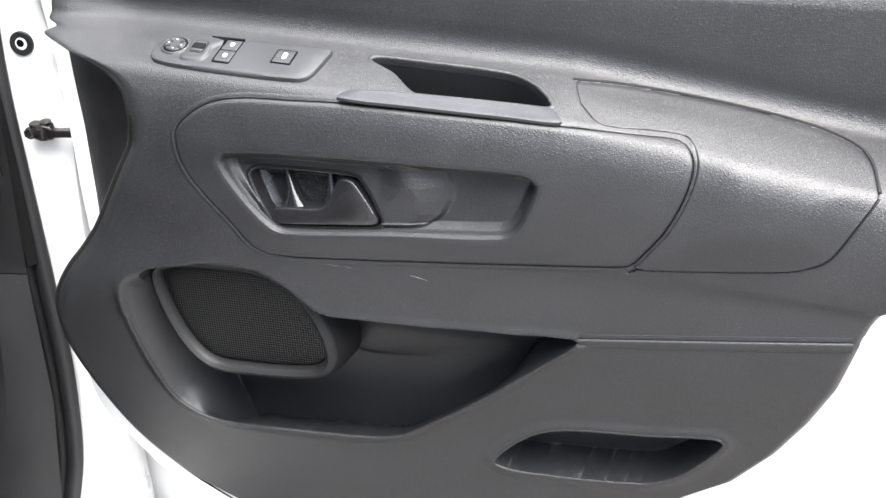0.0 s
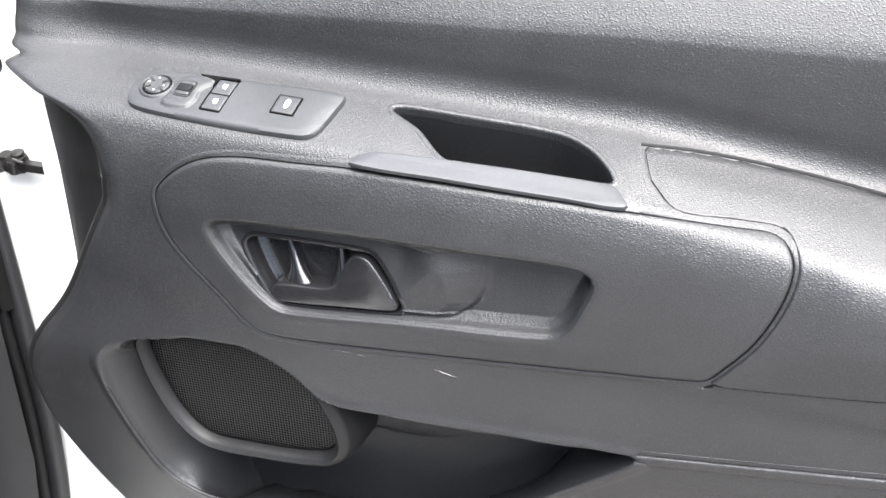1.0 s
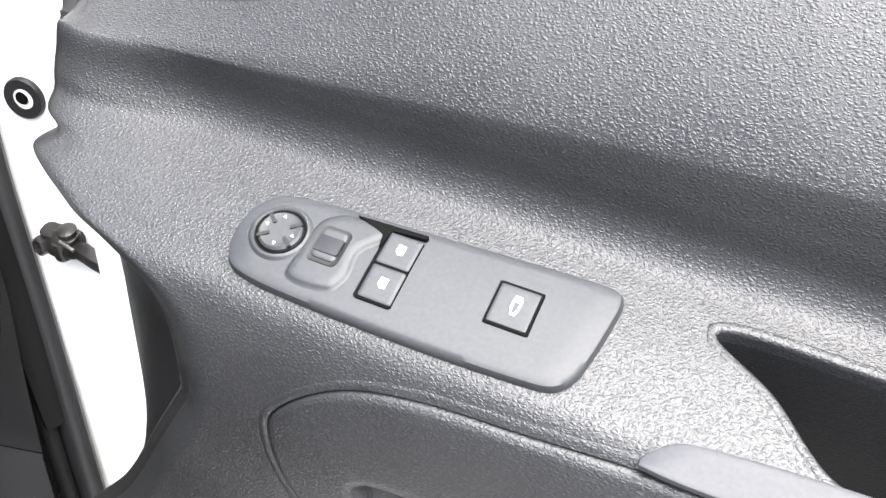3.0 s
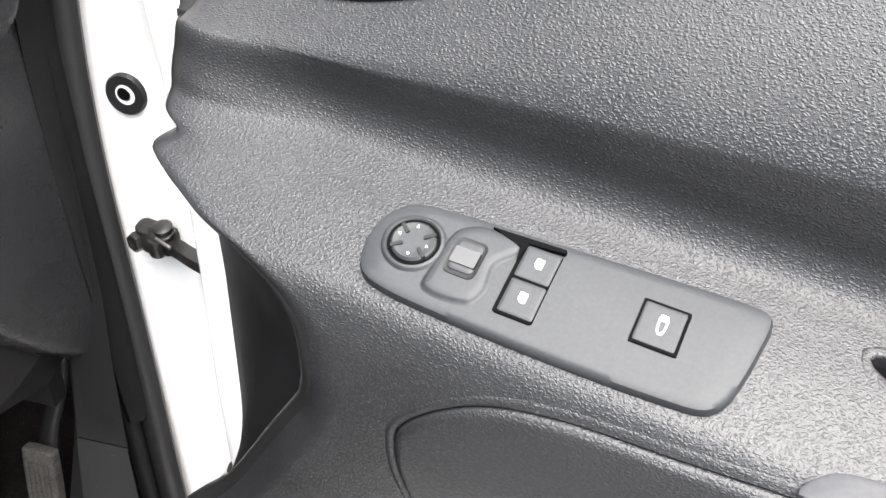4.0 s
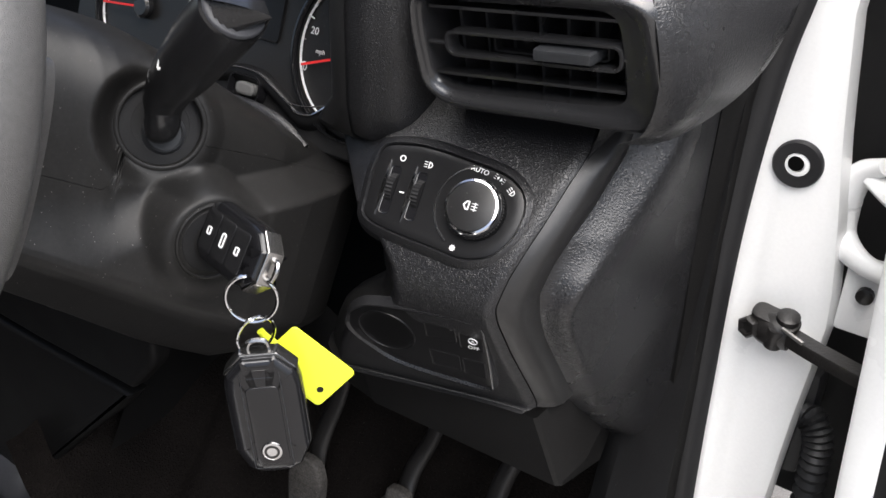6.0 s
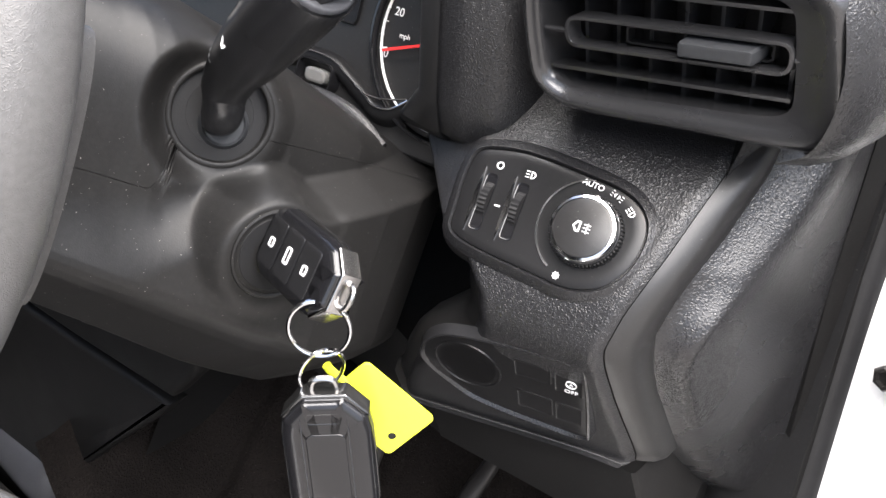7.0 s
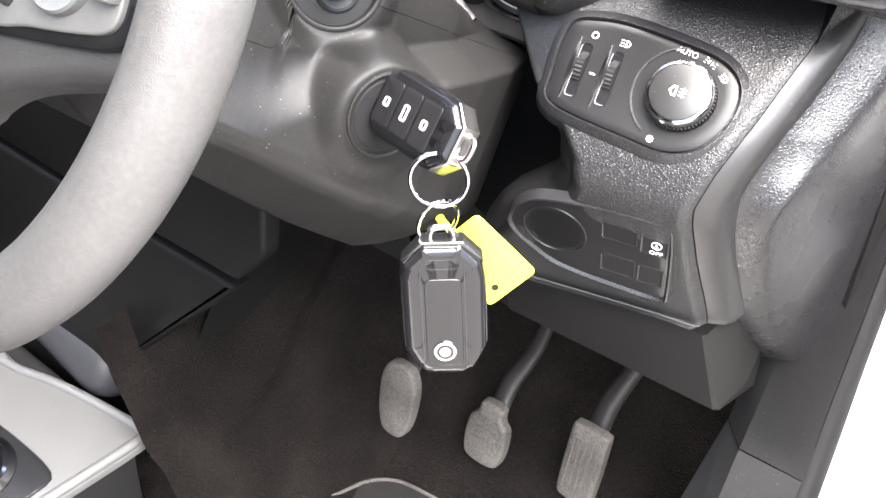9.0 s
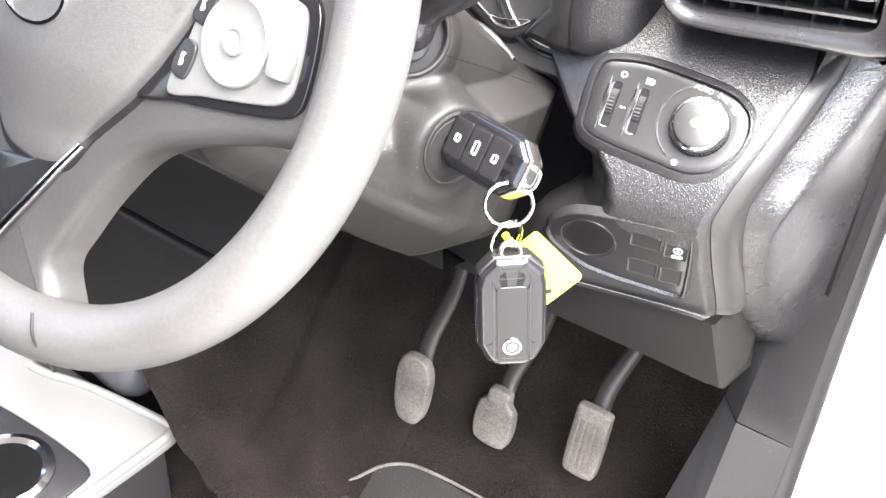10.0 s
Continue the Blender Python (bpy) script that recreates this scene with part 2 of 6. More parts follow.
def slab(pts, low, high, place, bevel=0.002, segs=160, smooth=True, steps=3):
    """A flat piece of any outline with a rounded edge and one face on top."""
    base = spread(curve_loop(pts) if smooth else np.array(pts, float), segs)
    rows = [(base, low), (base, high - bevel)]
    for k in range(1, steps + 1):
        a = 0.5 * math.pi * k / steps
        rows.append((inward(base, bevel * (1 - math.cos(a))), high - bevel + bevel * math.sin(a)))
    return lattice([[place(a, b, h) for a, b in loop] for loop, h in rows], wrap=True, caps=True)


def rounded(w, h, r, n=6):
    """A rectangle's outline with round corners, about the origin."""
    out = []
    for cx, cy, a in ((w / 2 - r, h / 2 - r, 0), (-w / 2 + r, h / 2 - r, 90), (-w / 2 + r, -h / 2 + r, 180), (w / 2 - r, -h / 2 + r, 270)):
        out += [(cx + r * math.cos(radians(a + 90 * k / n)), cy + r * math.sin(radians(a + 90 * k / n))) for k in range(n + 1)]
    return np.array(out)


def ring(r, n=48, ry=None, at=(0, 0)):
    return np.array([(at[0] + r * math.cos(2 * math.pi * k / n), at[1] + (ry or r) * math.sin(2 * math.pi * k / n)) for k in range(n)])


def lattice(grid, wrap=False, caps=False):
    """Faces between rows of points."""
    g = [[tuple(v) for v in row] for row in grid]
    n = len(g[0])
    verts = [v for row in g for v in row]
    faces = []
    for r in range(len(g) - 1):
        for i in range(n if wrap else n - 1):
            j = (i + 1) % n
            faces.append((r * n + i, r * n + j, (r + 1) * n + j, (r + 1) * n + i))
    if caps:
        faces.append(tuple(range(n)))
        faces.append(tuple((len(g) - 1) * n + i for i in range(n)))
    return verts, faces


def glide(pts, per=8):
    """A smooth open line through points of any dimension."""
    p = np.array(pts, float)
    q = []
    n = len(p)
    for i in range(n - 1):
        b, c = p[i], p[i + 1]
        a = p[i - 1] if i else 2 * b - c
        d = p[i + 2] if i + 2 < n else 2 * c - b
        for s in np.linspace(0, 1, per, endpoint=False):
            q.append(0.5 * (2 * b + (c - a) * s + (2 * a - 5 * b + 4 * c - d) * s**2 + (3 * b - 3 * c + d - a) * s**3))
    q.append(p[-1])
    return np.array(q)


def tube(pts, radius, segs=14, flatten=1.0, up=(0, 0, 1), per=6, wrap=False):
    """A tube along a smooth line; radius may be one number or one for each point given."""
    pts = np.array(pts, float)
    rad = np.full(len(pts), radius) if isinstance(radius, (int, float)) else np.array(radius, float)
    line = glide(np.column_stack([pts, rad]), per)
    p, rr = line[:, :3], line[:, 3]
    t = np.gradient(p, axis=0)
    rows = []
    for k in range(len(p)):
        tv = Vector(t[k]).normalized()
        s = tv.cross(Vector(up))
        s = s.normalized() if s.length > 1e-4 else tv.orthogonal().normalized()
        v = s.cross(tv)
        rows.append([Vector(p[k]) + (s * math.cos(a) + v * math.sin(a) * flatten) * rr[k] for a in (2 * math.pi * i / segs for i in range(segs))])
    return lattice(rows, wrap=True, caps=True)


def box(size, at=(0, 0, 0), bevel=0.001, m=None):
    bm = bmesh.new()
    bmesh.ops.create_cube(bm, size=1)
    bmesh.ops.scale(bm, vec=size, verts=bm.verts)
    if bevel:
        bmesh.ops.bevel(bm, geom=list(bm.edges), offset=bevel, segments=2, affect="EDGES", profile=0.6)
    bmesh.ops.transform(bm, matrix=Matrix.Translation(at) @ (m or Matrix()), verts=bm.verts)
    return bm


def lathe(profile, origin, axis, segs=40):
    """A turned piece: (radius, height) along axis."""
    o, n = Vector(origin), Vector(axis).normalized()
    x = n.orthogonal().normalized()
    y = n.cross(x)
    rows = [[o + n * h + (x * math.cos(a) + y * math.sin(a)) * r for a in (2 * math.pi * k / segs for k in range(segs))] for r, h in profile]
    return lattice(rows, wrap=True, caps=True)


def joined(*meshes):
    verts, faces = [], []
    for v, f in meshes:
        k = len(verts)
        verts += list(v)
        faces += [tuple(i + k for i in q) for q in f]
    return verts, faces


def words(name, body, size, place_m, mat, parent):
    """Printed words, 0.2 mm proud."""
    cu = bpy.data.curves.new(name, "FONT")
    cu.body, cu.size, cu.extrude, cu.align_x, cu.align_y = body, size, 0.0001, "CENTER", "CENTER"
    tmp = bpy.data.objects.new(name, cu)
    scene.collection.objects.link(tmp)
    bpy.context.view_layer.update()
    me = bpy.data.meshes.new_from_object(tmp.evaluated_get(bpy.context.evaluated_depsgraph_get()))
    bpy.data.objects.remove(tmp)
    me.transform(place_m)
    me.materials.clear()
    me.materials.append(mat)
    ob = new(name, me)
    ob.parent = parent
    return ob


def axes(origin, across, normal):
    o, x, n = Vector(origin), Vector(across).normalized(), Vector(normal).normalized()
    x = (x - n * x.dot(n)).normalized()
    y = n.cross(x)
    return Matrix.Translation(o) @ Matrix((x, y, n)).transposed().to_4x4()


def inside(u, z, loop):
    """Signed distance to an outline, positive inside (arrays)."""
    shape = u.shape
    p = np.stack([u.ravel(), z.ravel()], 1)
    a, b = loop, np.roll(loop, -1, 0)
    best = np.full(len(p), 1e9)
    odd = np.zeros(len(p), bool)
    for (ax, ay), (bx, by) in zip(a, b):
        dx, dy = bx - ax, by - ay
        k = np.clip(((p[:, 0] - ax) * dx + (p[:, 1] - ay) * dy) / (dx * dx + dy * dy + 1e-12), 0, 1)
        best = np.minimum(best, (p[:, 0] - ax - k * dx) ** 2 + (p[:, 1] - ay - k * dy) ** 2)
        if ay != by:
            odd ^= ((ay > p[:, 1]) != (by > p[:, 1])) & (p[:, 0] < (p[:, 1] - ay) / (by - ay) * dx + ax)
    return (np.sqrt(best) * np.where(odd, 1, -1)).reshape(shape)


def ease(x):
    x = np.clip(x, 0, 1)
    return x * x * (3 - 2 * x)


# ---- the open driver's door ----
# Its own axes: x along the door from the hinges, y into the door, z up.
DOOR = pose(0, 0.895, 0, 0, 0, -9.5)
door = thing("van_door", DOOR, "open white van driver's door with moulded black inner trim", "door")

PROFILE = glide([(-0.075, 0.60), (-0.060, 0.68), (-0.042, 0.80), (-0.020, 0.90), (-0.006, 0.96), (0.0, 1.0), (0.0, 1.06), (0.004, 1.10), (0.006, 1.16),
                 (0.003, 1.205), (-0.003, 1.228), (-0.012, 1.2415), (-0.028, 1.249), (-0.055, 1.259), (-0.082, 1.2675), (-0.099, 1.2755), (-0.107, 1.290),
                 (-0.1065, 1.312), (-0.1063, 1.334), (-0.1085, 1.345), (-0.1165, 1.3545), (-0.127, 1.3625), (-0.139, 1.3705), (-0.155, 1.378), (-0.185, 1.382)], 10)


SHELF = PROFILE[(PROFILE[:, 1] > 1.228) & (PROFILE[:, 1] < 1.274)]


def fall(u):
    """How the armrest's line drops towards the rear."""
    return np.where(u < 0.15, -0.0895 * u, -0.0134 - 0.19 * (u - 0.15))


def belt_back(u):
    """How the top of the trim leans further back towards the rear."""
    return np.clip(0.13 * (u + 0.37), 0.0, 0.075)


def belt_rise(u):
    """How the top of the trim climbs towards the rear."""
    return np.clip(0.075 * (u + 0.46), -0.03, 0.030) + belt_back(u)


def share(z):
    return ease((z - 1.02) / 0.14) * (1 - ease((z - 1.30) / 0.06))


def trim_n(u, z):
    """How far the trim stands out at (u, z)."""
    zr = z - fall(u) * share(z)
    return np.interp(zr, PROFILE[:, 1], PROFILE[:, 0])


def on_trim(u, z, h):
    return (u, -(float(trim_n(np.array(u), np.array(z))) + h), z)


def shelf_z(u, n):
    """Height of the armrest's top."""
    return max(1.2387 - 0.0895 * u - 0.346 * n, float(np.interp(-n, -SHELF[:, 0], SHELF[:, 1])) + float(fall(np.array(u))))


def on_shelf(u, n, h):
    return (u, -n - 0.33 * h, shelf_z(u, n) + h)


PAD_A = curve_loop([(-0.284, 1.198), (-0.269, 1.218), (-0.237, 1.236), (-0.198, 1.242), (-0.137, 1.241), (-0.085, 1.240), (0.04, 1.232), (0.145, 1.225),
                    (0.24, 1.215), (0.273, 1.209), (0.283, 1.195), (0.278, 1.165), (0.261, 1.127), (0.239, 1.097), (0.227, 1.084), (0.215, 1.081), (0.158, 1.076),
                    (0.032, 1.067), (-0.102, 1.059), (-0.173, 1.057), (-0.205, 1.064), (-0.233, 1.098), (-0.276, 1.154)])
BOWL = curve_loop([(-0.232, 1.170), (-0.220, 1.181), (-0.093, 1.182), (0.036, 1.178), (0.115, 1.175), (0.130, 1.165), (0.123, 1.14), (0.108, 1.113), (0.089, 1.104),
                   (-0.033, 1.097), (-0.158, 1.088), (-0.178, 1.093), (-0.21, 1.129)])
REAR_TOP = glide([(0.151, 1.254), (0.208, 1.247), (0.288, 1.234), (0.372, 1.217), (0.426, 1.202), (0.448, 1.190), (0.455, 1.172)], 8)
REAR_LOW = glide([(0.166, 1.237), (0.192, 1.2235), (0.24, 1.2175), (0.2745, 1.2115), (0.2855, 1.196), (0.2805, 1.165), (0.2635, 1.127), (0.2415, 1.097), (0.232, 1.080),
                  (0.30, 1.083), (0.372, 1.090), (0.398, 1.097), (0.418, 1.11), (0.439, 1.145), (0.4545, 1.168)], 6)
POCKET = curve_loop([(-0.403, 0.99), (-0.392, 1.009), (-0.369, 1.023), (-0.344, 1.03), (-0.234, 1.039), (-0.178, 1.019), (-0.138, 0.989), (-0.103, 0.983), (0.095, 0.986),
                     (0.165, 0.988), (0.174, 0.982), (0.133, 0.945), (0.059, 0.881), (-0.036, 0.81), (-0.059, 0.797), (-0.098, 0.788), (-0.248, 0.779), (-0.325, 0.780),
                     (-0.369, 0.803), (-0.388, 0.84), (-0.403, 0.923)])
SPEAKER = curve_loop([(-0.362, 1.0), (-0.34, 1.012), (-0.272, 1.017), (-0.218, 1.012), (-0.176, 0.987), (-0.147, 0.935), (-0.145, 0.903), (-0.164, 0.888),
                      (-0.252, 0.881), (-0.308, 0.886), (-0.343, 0.928)])
TRAY = curve_loop([(0.064, 0.773), (0.070, 0.79), (0.112, 0.831), (0.153, 0.848), (0.255, 0.858), (0.325, 0.866), (0.335, 0.857), (0.312, 0.822), (0.283, 0.793),
                   (0.245, 0.775), (0.10, 0.765)])
WELL = curve_loop([(-0.072, -0.077), (-0.04, -0.056), (-0.002, -0.026), (0.06, -0.029), (0.13, -0.032), (0.136, -0.034), (0.126, -0.05), (0.106, -0.068), (0.08, -0.078), (0.0, -0.080)])


def seam_line(u):
    return 0.989 + (u - 0.175) * 0.107


def door_trim():
    zr = np.concatenate([np.arange(0.602, 1.215, 0.0024), np.linspace(1.2152, 1.295, 90), np.arange(1.298, 1.372, 0.002), np.linspace(1.3725, 1.382, 14)])
    lead = glide(list(zip([0.60, 0.65, 0.682, 0.736, 0.806, 0.876, 0.946, 1.005, 1.062, 1.136, 1.165, 1.185, 1.209, 1.222, 1.2315, 1.240, 1.2455, 1.251, 1.2555, 1.2585, 1.261, 1.263, 1.2655, 1.270, 1.285, 1.30, 1.335, 1.383],
                          [-0.30, -0.394, -0.434, -0.482, -0.518, -0.533, -0.522, -0.483, -0.425, -0.362, -0.346, -0.340, -0.343, -0.352, -0.366, -0.391, -0.420, -0.450, -0.469, -0.467, -0.462, -0.466, -0.478, -0.483, -0.488, -0.488, -0.488, -0.487])), 8)
    left = np.interp(zr, lead[:, 0], lead[:, 1])
    right = np.interp(zr, [0.60, 0.66, 0.72, 0.76, 0.795, 0.844, 0.898, 0.951, 1.0, 1.07, 1.2, 1.383], [0.06, 0.16, 0.25, 0.30, 0.35, 0.389, 0.419, 0.441, 0.453, 0.474, 0.505, 0.54])
    k = np.linspace(0, 1, 520)
    u = left[:, None] + (right - left)[:, None] * k
    zr = np.repeat(zr[:, None], u.shape[1], 1)
    z = zr + fall(u) * share(zr) + belt_rise(u) * np.clip((zr - 1.342) / 0.024, 0, 1)
    n = np.interp(zr, PROFILE[:, 1], PROFILE[:, 0]) - 0.95 * belt_back(u) * np.clip((zr - 1.342) / 0.024, 0, 1)
    # rolled rim at both ends
    d = (u - left[:, None])
    n = n - (0.016 - 0.012 * ease((zr - 1.14) / 0.05)) * np.clip(1 - d / 0.022, 0, 1) ** 2
    n = n - 0.010 * np.clip(1 - (right[:, None] - u) / 0.012, 0, 1) ** 2
    # the pads sit in shallow beds, the handle bowl in a deep one
    front, rear = inside(u, z, PAD_A), inside(u, z, np.vstack([REAR_TOP, REAR_LOW[::-1]]))
    n = n - 0.012 * ease(np.maximum(np.maximum(front + 0.0015, rear - 0.001), np.where(z < 1.212, np.minimum(front, rear) + 0.008, -1.0)) / 0.002)
    n = n - 0.060 * ease(inside(u, z, BOWL) / 0.012)
    # channel under the seam strip behind the pocket
    line = seam_line(u)
    n = n - 0.003 * ease((line + 0.003 - z) / 0.002) * ease((z - line + 0.009) / 0.002) * ease((u - 0.172) / 0.003)
    # map pocket with its lip
    s = inside(u, z, POCKET)
    low = ease((1.02 - z) / 0.06)
    ahead = ease((-0.285 - u) / 0.085)
    sink = 0.115 * ease(s / 0.012) * (1 - ease((s - 0.012) / 0.11)) * ease((0.95 - z) / 0.08) * (1 - ahead) ** 2
    n = n - ease(s / (0.006 + 0.052 * ahead)) * (0.006 + 0.082 * ease((1.0 - z + 0.04 * ease((-0.12 - u) / 0.1)) / 0.075))
    n = n + 0.005 * np.exp(-((s + 0.002) / 0.007) ** 2) * low * (s < 0.003)
    n = np.where(inside(u, z, SPEAKER) > -0.012, np.minimum(n, -0.070), n)
    # grab tray at the foot
    s = inside(u, z, TRAY)
    floor = 0.060 + 0.025 * ease((z - 0.80 - 0.10 * np.abs(u - 0.19)) / 0.03)
    n = n - ease(s / 0.005) * floor
    n = n + 0.004 * np.exp(-((s + 0.003) / 0.008) ** 2) * (s < 0.003)
    # scoop below the mirror corner
    n = n + 0.014 * ease((-0.375 - u) / 0.10) * (1 - ease((zr - 1.275) / 0.055)) * ease((zr - 1.252) / 0.03)
    grid = np.stack([u, -n, z - sink], 2)
    # the hand well is cut out of the armrest
    cut = (zr > 1.232) & (zr < 1.285) & (inside(u, n, WELL) > -0.001)
    verts, faces = lattice(grid)
    gone = cut.ravel()
    return (verts, [f for f in faces if not any(gone[i] for i in f)]), grid


(trim_mesh, trim_grid) = door_trim()
part("door_trim", trim_mesh, TRIM, door, "black grained moulded plastic trim panel", 60)

# the rolled rim at the hinge end, and the black return behind it to the sheet metal
rim = trim_grid[:, 0, :]
rim_rows, back_rows = [], []
for k in range(9):
    f = k / 8
    rim_rows.append([(x - 0.0105 * math.sin(f * 2.3), y - 0.002 * math.sin(f * 3.14) + 0.022 * f ** 1.6, z) for x, y, z in rim])
HEM_Z, HEM_U, HEM_Y = [0.85, 0.95, 1.05, 1.16, 1.27, 1.40, 1.62], [-0.464, -0.477, -0.490, -0.504, -0.516, -0.525, -0.535], [0.066, 0.072, 0.085, 0.105, 0.119, 0.120, 0.124]
for k in range(6):
    f = k / 5
    back_rows.append([(x + 0.003 + (float(np.interp(z, HEM_Z, HEM_U)) + 0.006 - x) * f * max(0.0, min(1.0, (z - 0.97) / 0.06)), y + 0.013 + (float(np.interp(z, HEM_Z, HEM_Y)) + 0.004 - y - 0.013) * f, z) for x, y, z in rim])
part("trim_rim", lattice(rim_rows), DASH_SOFT, door, "rolled plain rim of the trim", 60)
part("trim_return", lattice(back_rows), DARK, door, "matt black side of the trim")



def bead(loop, h, r):
    return tube([(u, -(float(trim_n(np.array(u), np.array(z))) + h), z) for u, z in loop], r, 10, up=(0, 1, 0), per=1)


pocket_line = spread(POCKET, 260)
pocket_line = np.roll(pocket_line, -int(np.argmax(pocket_line[:, 0])), 0)
if pocket_line[20][1] > 0.95:
    pocket_line = pocket_line[::-1]
last = int(np.argmax((pocket_line[:, 0] < -0.38) & (pocket_line[:, 1] > 0.95)))
part("pocket_lip", bead(pocket_line[:last], 0.0036, 0.0024), TRIM, door, "rounded worn lip of the map pocket", 60)
tray_line = spread(TRAY, 160)
part("tray_lip", bead(np.vstack([tray_line, tray_line[:2]]), 0.0022, 0.0024), TRIM, door, "rounded lip of the grab tray", 60)

LEVER_BED = [(-0.203, 1.150), (-0.198, 1.158), (-0.185, 1.160), (-0.085, 1.158), (-0.070, 1.153), (-0.046, 1.113), (-0.048, 1.104), (-0.06, 1.101), (-0.165, 1.095), (-0.178, 1.100)]
BED = curve_loop(LEVER_BED)
BED_U, BED_Z = np.linspace(-0.22, -0.03, 191), np.linspace(1.08, 1.17, 91)
BED_IN = inside(*np.meshgrid(BED_U, BED_Z), BED)


def bed_depth(u, z):
    i, j = int(round((u + 0.22) / 0.001)), int(round((z - 1.08) / 0.001))
    return BED_IN[j, i] if 0 <= i < 191 and 0 <= j < 91 else -1.0


def in_bowl(u, z, h):
    """The bowl's floor leans back and swells round the lever."""
    f = min(1.0, max(0.0, (-h - 0.008) / 0.02))
    return on_trim(u, z, h + f * (bowl_floor(u, z) + 0.030))


def bowl_floor(u, z):
    arc = float(np.interp(z, [1.090, 1.094, 1.102, 1.112, 1.120, 1.135, 1.150, 1.174], [-0.060, -0.029, -0.002, 0.017, 0.026, 0.034, 0.037, 0.031]))
    swell = min(1.0, max(0.0, (arc - u) / 0.006)) * 0.0050 + 0.013 * float(ease(np.array((arc - u - 0.004) / 0.045))) - 0.007 * float(ease(np.array((arc - u - 0.05) / 0.035)))
    return min(-0.006, -0.024 + 0.008 * (1.150 - z) / 0.04 + 0.004 * float(ease(np.array((u - 0.05) / 0.07))) + swell)


def on_floor(u, z, h):
    return on_trim(u, z, bowl_floor(u, z) + h)


def lip(loop, n):
    """The flush lip and groove round a pad."""
    base = spread(loop, n)
    return nested([(inward(base, -0.0070), -0.0010, 1), (inward(base, -0.0060), 0.0003, 1), (inward(base, -0.0013), 0.0003, 2), (inward(base, -0.0008), -0.0003, 1), (inward(base, -0.0005), -0.0040, 1), (inward(base, 0.001), -0.0045, 1)], on_trim, loop.mean(0), n, close=False)


part("pad_seam", lip(PAD_A, 260), TRIM, door, "groove round the armrest pad", 60)
pad_verts, pad_faces = nested([(PAD_A, -0.006, 1), (0.0002, -0.0004, 2), (0.0008, 0.0014, 2), (0.0025, 0.0026, 3), (inward(spread(BOWL, 200), -0.006), 0.0036, 26), (inward(spread(BOWL, 200), -0.001), 0.0028, 3), (BOWL, 0.001, 2),
                               (0.012, -0.030, 12)], in_bowl, (-0.05, 1.135), 300, fill=48)
open_bed = [bed_depth(v[0], v[2]) > 0.0005 for v in pad_verts]
part("armrest_pad", (pad_verts, [f for f in pad_faces if not any(open_bed[i] for i in f)]), PAD, door, "grained vinyl armrest pad with a handle bowl", 60)


def rear_pad():
    s = np.linspace(0, 1, 90)
    top = np.stack([np.interp(s, np.linspace(0, 1, len(REAR_TOP)), REAR_TOP[:, k]) for k in (0, 1)], 1)
    low = np.stack([np.interp(s, np.linspace(0, 1, len(REAR_LOW)), REAR_LOW[:, k]) for k in (0, 1)], 1)
    f = ease(np.linspace(0, 1, 50))[:, None]
    u = top[None, :, 0] * (1 - f) + low[None, :, 0] * f
    z = top[None, :, 1] * (1 - f) + low[None, :, 1] * f
    d = np.abs(inside(u, z, REAR))
    n = trim_n(u, z) - 0.010 + 0.0128 * ease(d / 0.0025) ** 0.6 + 0.005 * ease(d / 0.05)
    return lattice(np.stack([u, -n, z], 2))


REAR = np.vstack([REAR_TOP, REAR_LOW[::-1]])
for line, r in ((REAR_TOP, 0.0019), (REAR_LOW[48:], 0.0012)):
    part("pad_groove", tube([(u, -float(trim_n(np.array(u), np.array(z))) + 0.0006, z) for u, z in line], r, 8, per=1), DARK, door)
part("rear_pad", rear_pad(), PAD, door, "grained vinyl rear pad of the armrest", 60)
part("well_lip", nested([(inward(spread(WELL, 150), -0.0060), -0.0004, 1), (inward(spread(WELL, 150), -0.0050), 0.0003, 1), (inward(spread(WELL, 150), -0.0016), 0.0002, 2), (inward(spread(WELL, 150), -0.0005), -0.0009, 2), (WELL, -0.004, 2), (0.0005, -0.008, 1)], on_shelf, (0.045, -0.052), 150, close=False), TRIM, door, "rounded lip of the hand well", 70)
part("hand_well", nested([(WELL, -0.004, 1), (0.0002, -0.006, 1), (0.001, -0.05, 5), (0.001, -0.11, 3)], on_shelf, (0.045, -0.052), 150), TRIM_LOW, door, "deep hand well in the armrest", 70)
part("seam_strip", lattice([[on_trim(u, seam_line(u) + dz, h) for dz, h in ((0.006, -0.0006), (0.0055, 0.0004), (0.0010, 0.0004), (0.0006, -0.0018), (0.0001, -0.0022), (-0.0004, 0.0010), (-0.0012, 0.0020), (-0.0030, 0.0022), (-0.0110, 0.0012), (-0.0125, -0.0006))] for u in np.linspace(0.1735, 0.4485, 60)]), TRIM, door, "stepped seam of the trim", 50)
GRIP = [(-0.086, -0.002), (-0.078, -0.015), (-0.066, -0.020), (0.0, -0.0255), (0.134, -0.030), (0.142, -0.026), (0.152, -0.009), (0.10, -0.006), (0.0, -0.003)]
part("grip_insert", plate(GRIP, 0.0036, lambda a, b, h: on_shelf(a, b, h - 0.0022), 0.0016, 120), GRIP_GREY, door, "smooth satin grey grip strip")

